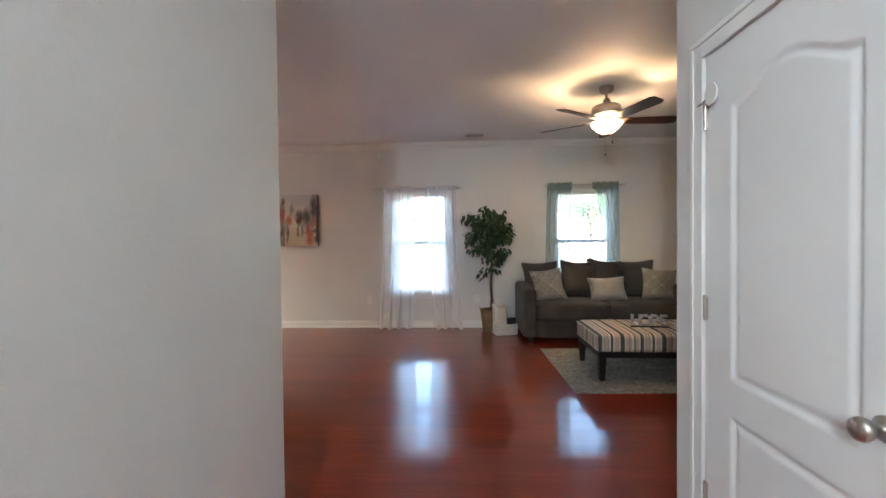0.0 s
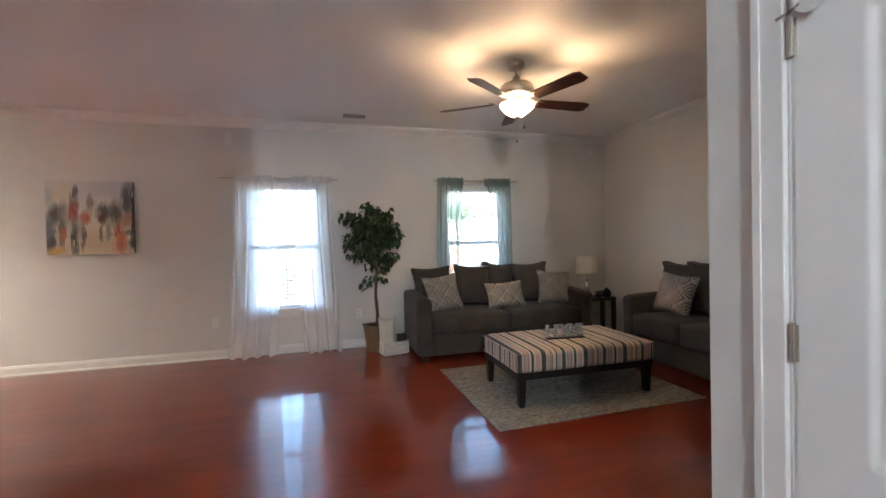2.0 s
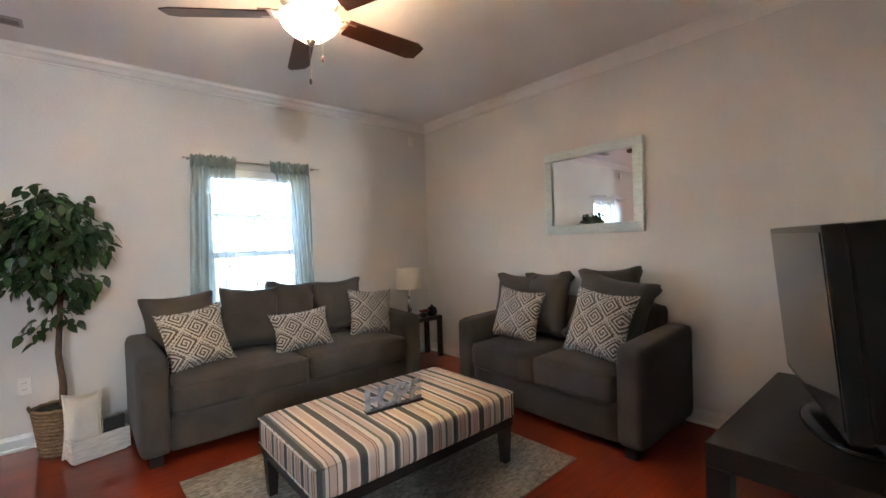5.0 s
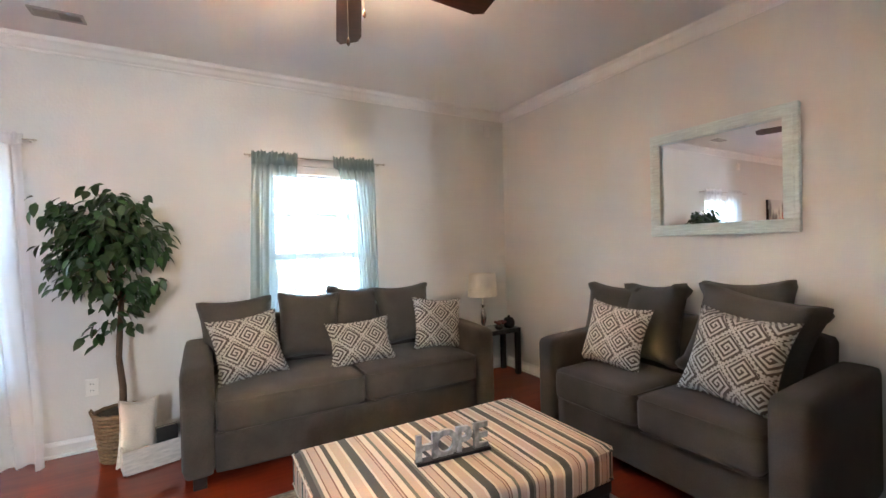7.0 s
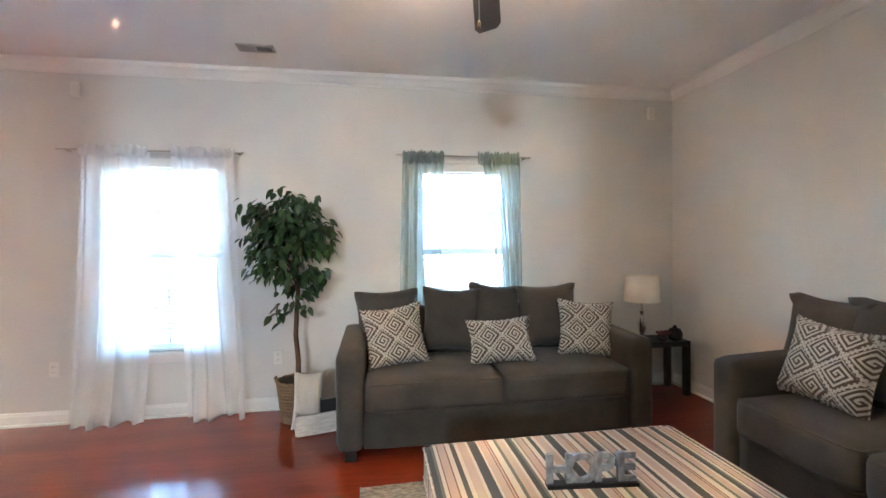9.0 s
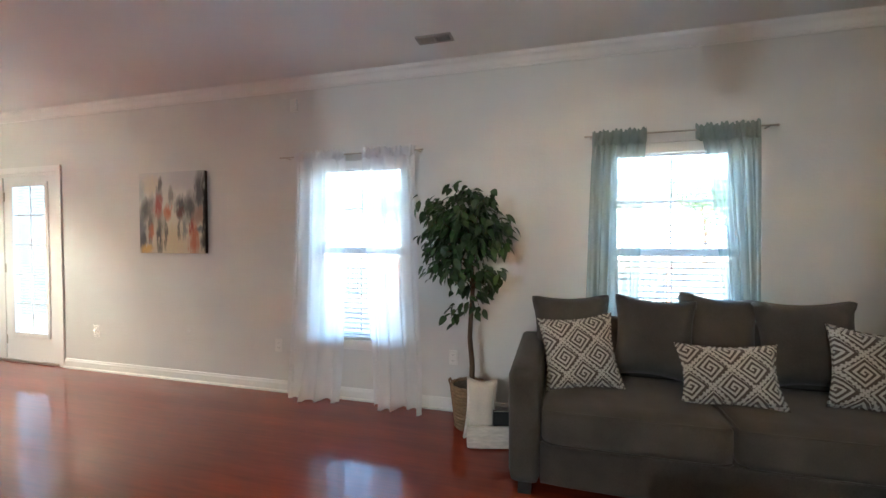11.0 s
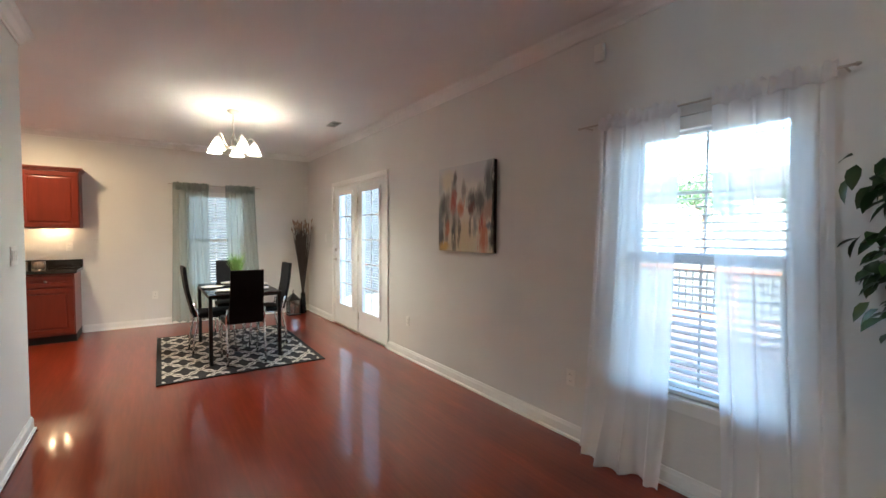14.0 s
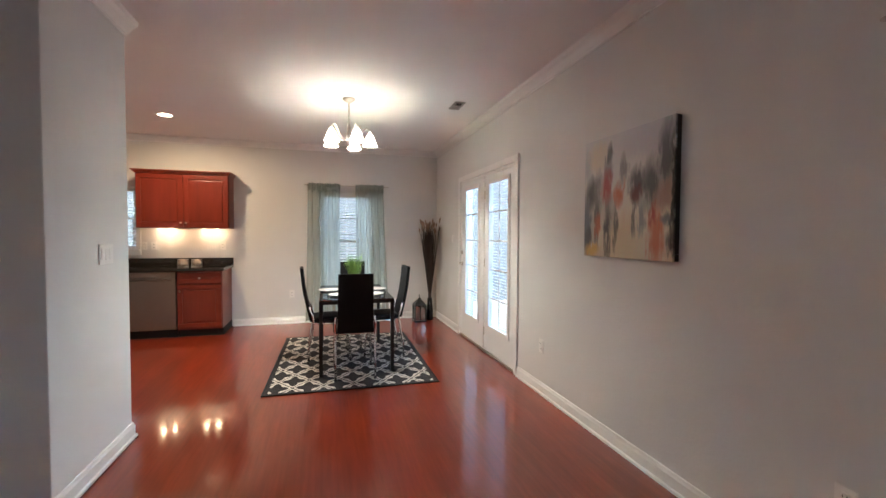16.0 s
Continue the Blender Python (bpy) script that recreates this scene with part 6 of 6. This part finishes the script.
part("top_rail", box(-5.8, -0.06, 0.86, 3.2, 0.06, 0.90, 0.004), RAIL, rl)
part("bottom_rail", box(-5.8, -0.02, 0.08, 3.2, 0.02, 0.15, 0.004), RAIL, rl)
me = mesh_of(box(-0.009, -0.009, 0.14, 0.009, 0.009, 0.87), BLACKM)
for k in range(78):
    part("baluster", me, BLACKM, rl).location = (-5.75 + k * 0.115, 0, 0)
me = mesh_of(box(-0.045, -0.045, 0.0, 0.045, 0.045, 0.98, 0.004), RAIL)
for k in range(6):
    part("post", me, RAIL, rl).location = (-5.8 + k * 1.8, 0.0, 0)


def house(at, w, d, h, rz, mat, label):
    ob = thing("house", label, "house", "neighbouring houses", at, rz)
    part("wall", box(-w / 2, -d / 2, -0.6, w / 2, d / 2, h), mat, ob)
    bm = bmesh.new()
    e = 0.4
    pts = [(-w / 2 - e, -d / 2 - e, h + 0.003), (w / 2 + e, -d / 2 - e, h + 0.003), (w / 2 + e, d / 2 + e, h + 0.003), (-w / 2 - e, d / 2 + e, h + 0.003), (-w / 2 - e, 0, h + d * 0.32), (w / 2 + e, 0, h + d * 0.32)]
    v = [bm.verts.new(p) for p in pts]
    for f in ((0, 1, 5, 4), (2, 3, 4, 5), (0, 4, 3), (1, 2, 5), (3, 2, 1, 0)):
        bm.faces.new([v[i] for i in f])
    part("roof", bm, material("grey_shingle", (0.12, 0.115, 0.11), 0.9, grain=0.2, grain_scale=6), ob)
    for x in (-w * 0.3, 0, w * 0.3):
        for s in (-1, 1):
            wd = part("window", box(x - 0.45, s * (d / 2 + 0.02) - 0.02, 0.8, x + 0.45, s * (d / 2 + 0.02) + 0.02, 2.2), FARGLASS, ob)
            part("frame", box(x - 0.52, s * (d / 2 + 0.045) - 0.004, 2.2, x + 0.52, s * (d / 2 + 0.045) + 0.004, 2.3), VINYLW, wd)
    return ob


house((12, 48, 0), 14, 9, 4.2, 4, SIDING, "pale sided house across the yard")
house((-18, 50, 0), 15, 9, 4.4, -3, SIDING, "pale sided house across the yard")
# this wall should lie in shade, so its colour is darkened
house((-15, 6.5, 0), 6, 14, 4.5, 0, SHADEDSIDING, "sided house next door, its shade put into dark grey walls")


def tree(at, h, seed):
    rnd = random.Random(seed)
    ob = thing("tree", "leafy broad yard tree behind the deck", "tree", "yard trees", at)
    part("trunk", tube([(0, 0, 0), (0.05, 0.02, h * 0.3), (0, 0.05, h * 0.6), (0.1, 0, h * 0.85)], [0.16, 0.13, 0.08, 0.03], 8), BARK, ob)
    bm = bmesh.new()
    for b in range(9):
        a, e = b * 2.4, rnd.uniform(0.45, 0.9)
        r = h * 0.30 * rnd.uniform(0.5, 1)
        tip = Vector((r * math.cos(a), r * math.sin(a), h * (e + 0.12)))
        part("limb", tube([(0, 0, h * e * 0.7), tip * 0.6 + Vector((0, 0, h * e * 0.35)), tip], [0.05, 0.035, 0.015], 5), BARK, ob)
        for k in range(130):
            p = tip + Vector((rnd.gauss(0, 1), rnd.gauss(0, 1), rnd.gauss(0, 0.8))) * h * 0.10
            u = Vector((rnd.gauss(0, 1), rnd.gauss(0, 1), rnd.gauss(0, 1))).normalized()
            v = u.orthogonal().normalized()
            s = 0.16
            q = [bm.verts.new(p + u * s), bm.verts.new(p + v * s * 0.5), bm.verts.new(p - u * s), bm.verts.new(p - v * s * 0.5)]
            bm.faces.new(q)
    tagged(part("crown", bm, FOLIAGE, ob), kind="stuff")
    return ob


for x, y, h, s in ((-5.5, 34, 5.5, 1), (2.5, 40, 6.0, 2), (10.5, 36, 5.5, 3), (-13.5, 38, 6.0, 4), (-22, 30, 6.0, 5), (-24, 18, 5.5, 6), (20, 42, 6, 7)):
    tree((x, y, -0.6), h, s)

# ---- floor planks ----
def planks():
    y = -0.6
    rnd = random.Random(4)
    me = {}
    rest = bmesh.new()
    W = 0.128
    spans = []
    while y < YN - 0.001:
        y2 = min(y + W, YN)
        ym = (y + y2) / 2
        if ym < 3.08:
            xs = [(-0.576, 1.2)] + ([(XW, -3.44)] if ym > 0.92 else [])
        elif ym < 4.481:
            xs = [(-2.57, XE if ym > 3.22 else 1.2), (XW, -3.44)]
        else:
            xs = [(XW, XE)]
        for a, b in xs:
            x = a - rnd.uniform(0, 1.2)
            while x < b:
                x2 = x + 1.22
                c, d = max(x, a), min(x2, b)
                if d - c > 0.02:
                    spans.append((c, d, y, y2))
                x = x2
        y = y2
    inside = [s for s in spans if s[1] > -4.2 and s[2] > 3.2]
    near = set(sorted(inside, key=lambda s: abs(s[2] - 5.2) + 0.2 * abs((s[0] + s[1]) / 2))[:300])
    for s in spans:
        c, d, ya, yb = s
        if s in near:
            key = (round(d - c, 4), round(yb - ya, 4))
            if key not in me:
                me[key] = mesh_of(box(-(d - c) / 2, -(yb - ya) / 2, -0.012, (d - c) / 2, (yb - ya) / 2, 0.0), FLOOR)
            part("plank", me[key], FLOOR, floor).location = ((c + d) / 2, (ya + yb) / 2, 0)
        else:
            box(c, ya, -0.012, d, yb, 0.0, bm=rest)
    ob = part("planks", rest, FLOOR, floor)
    ob["kind"] = "stuff"


planks()
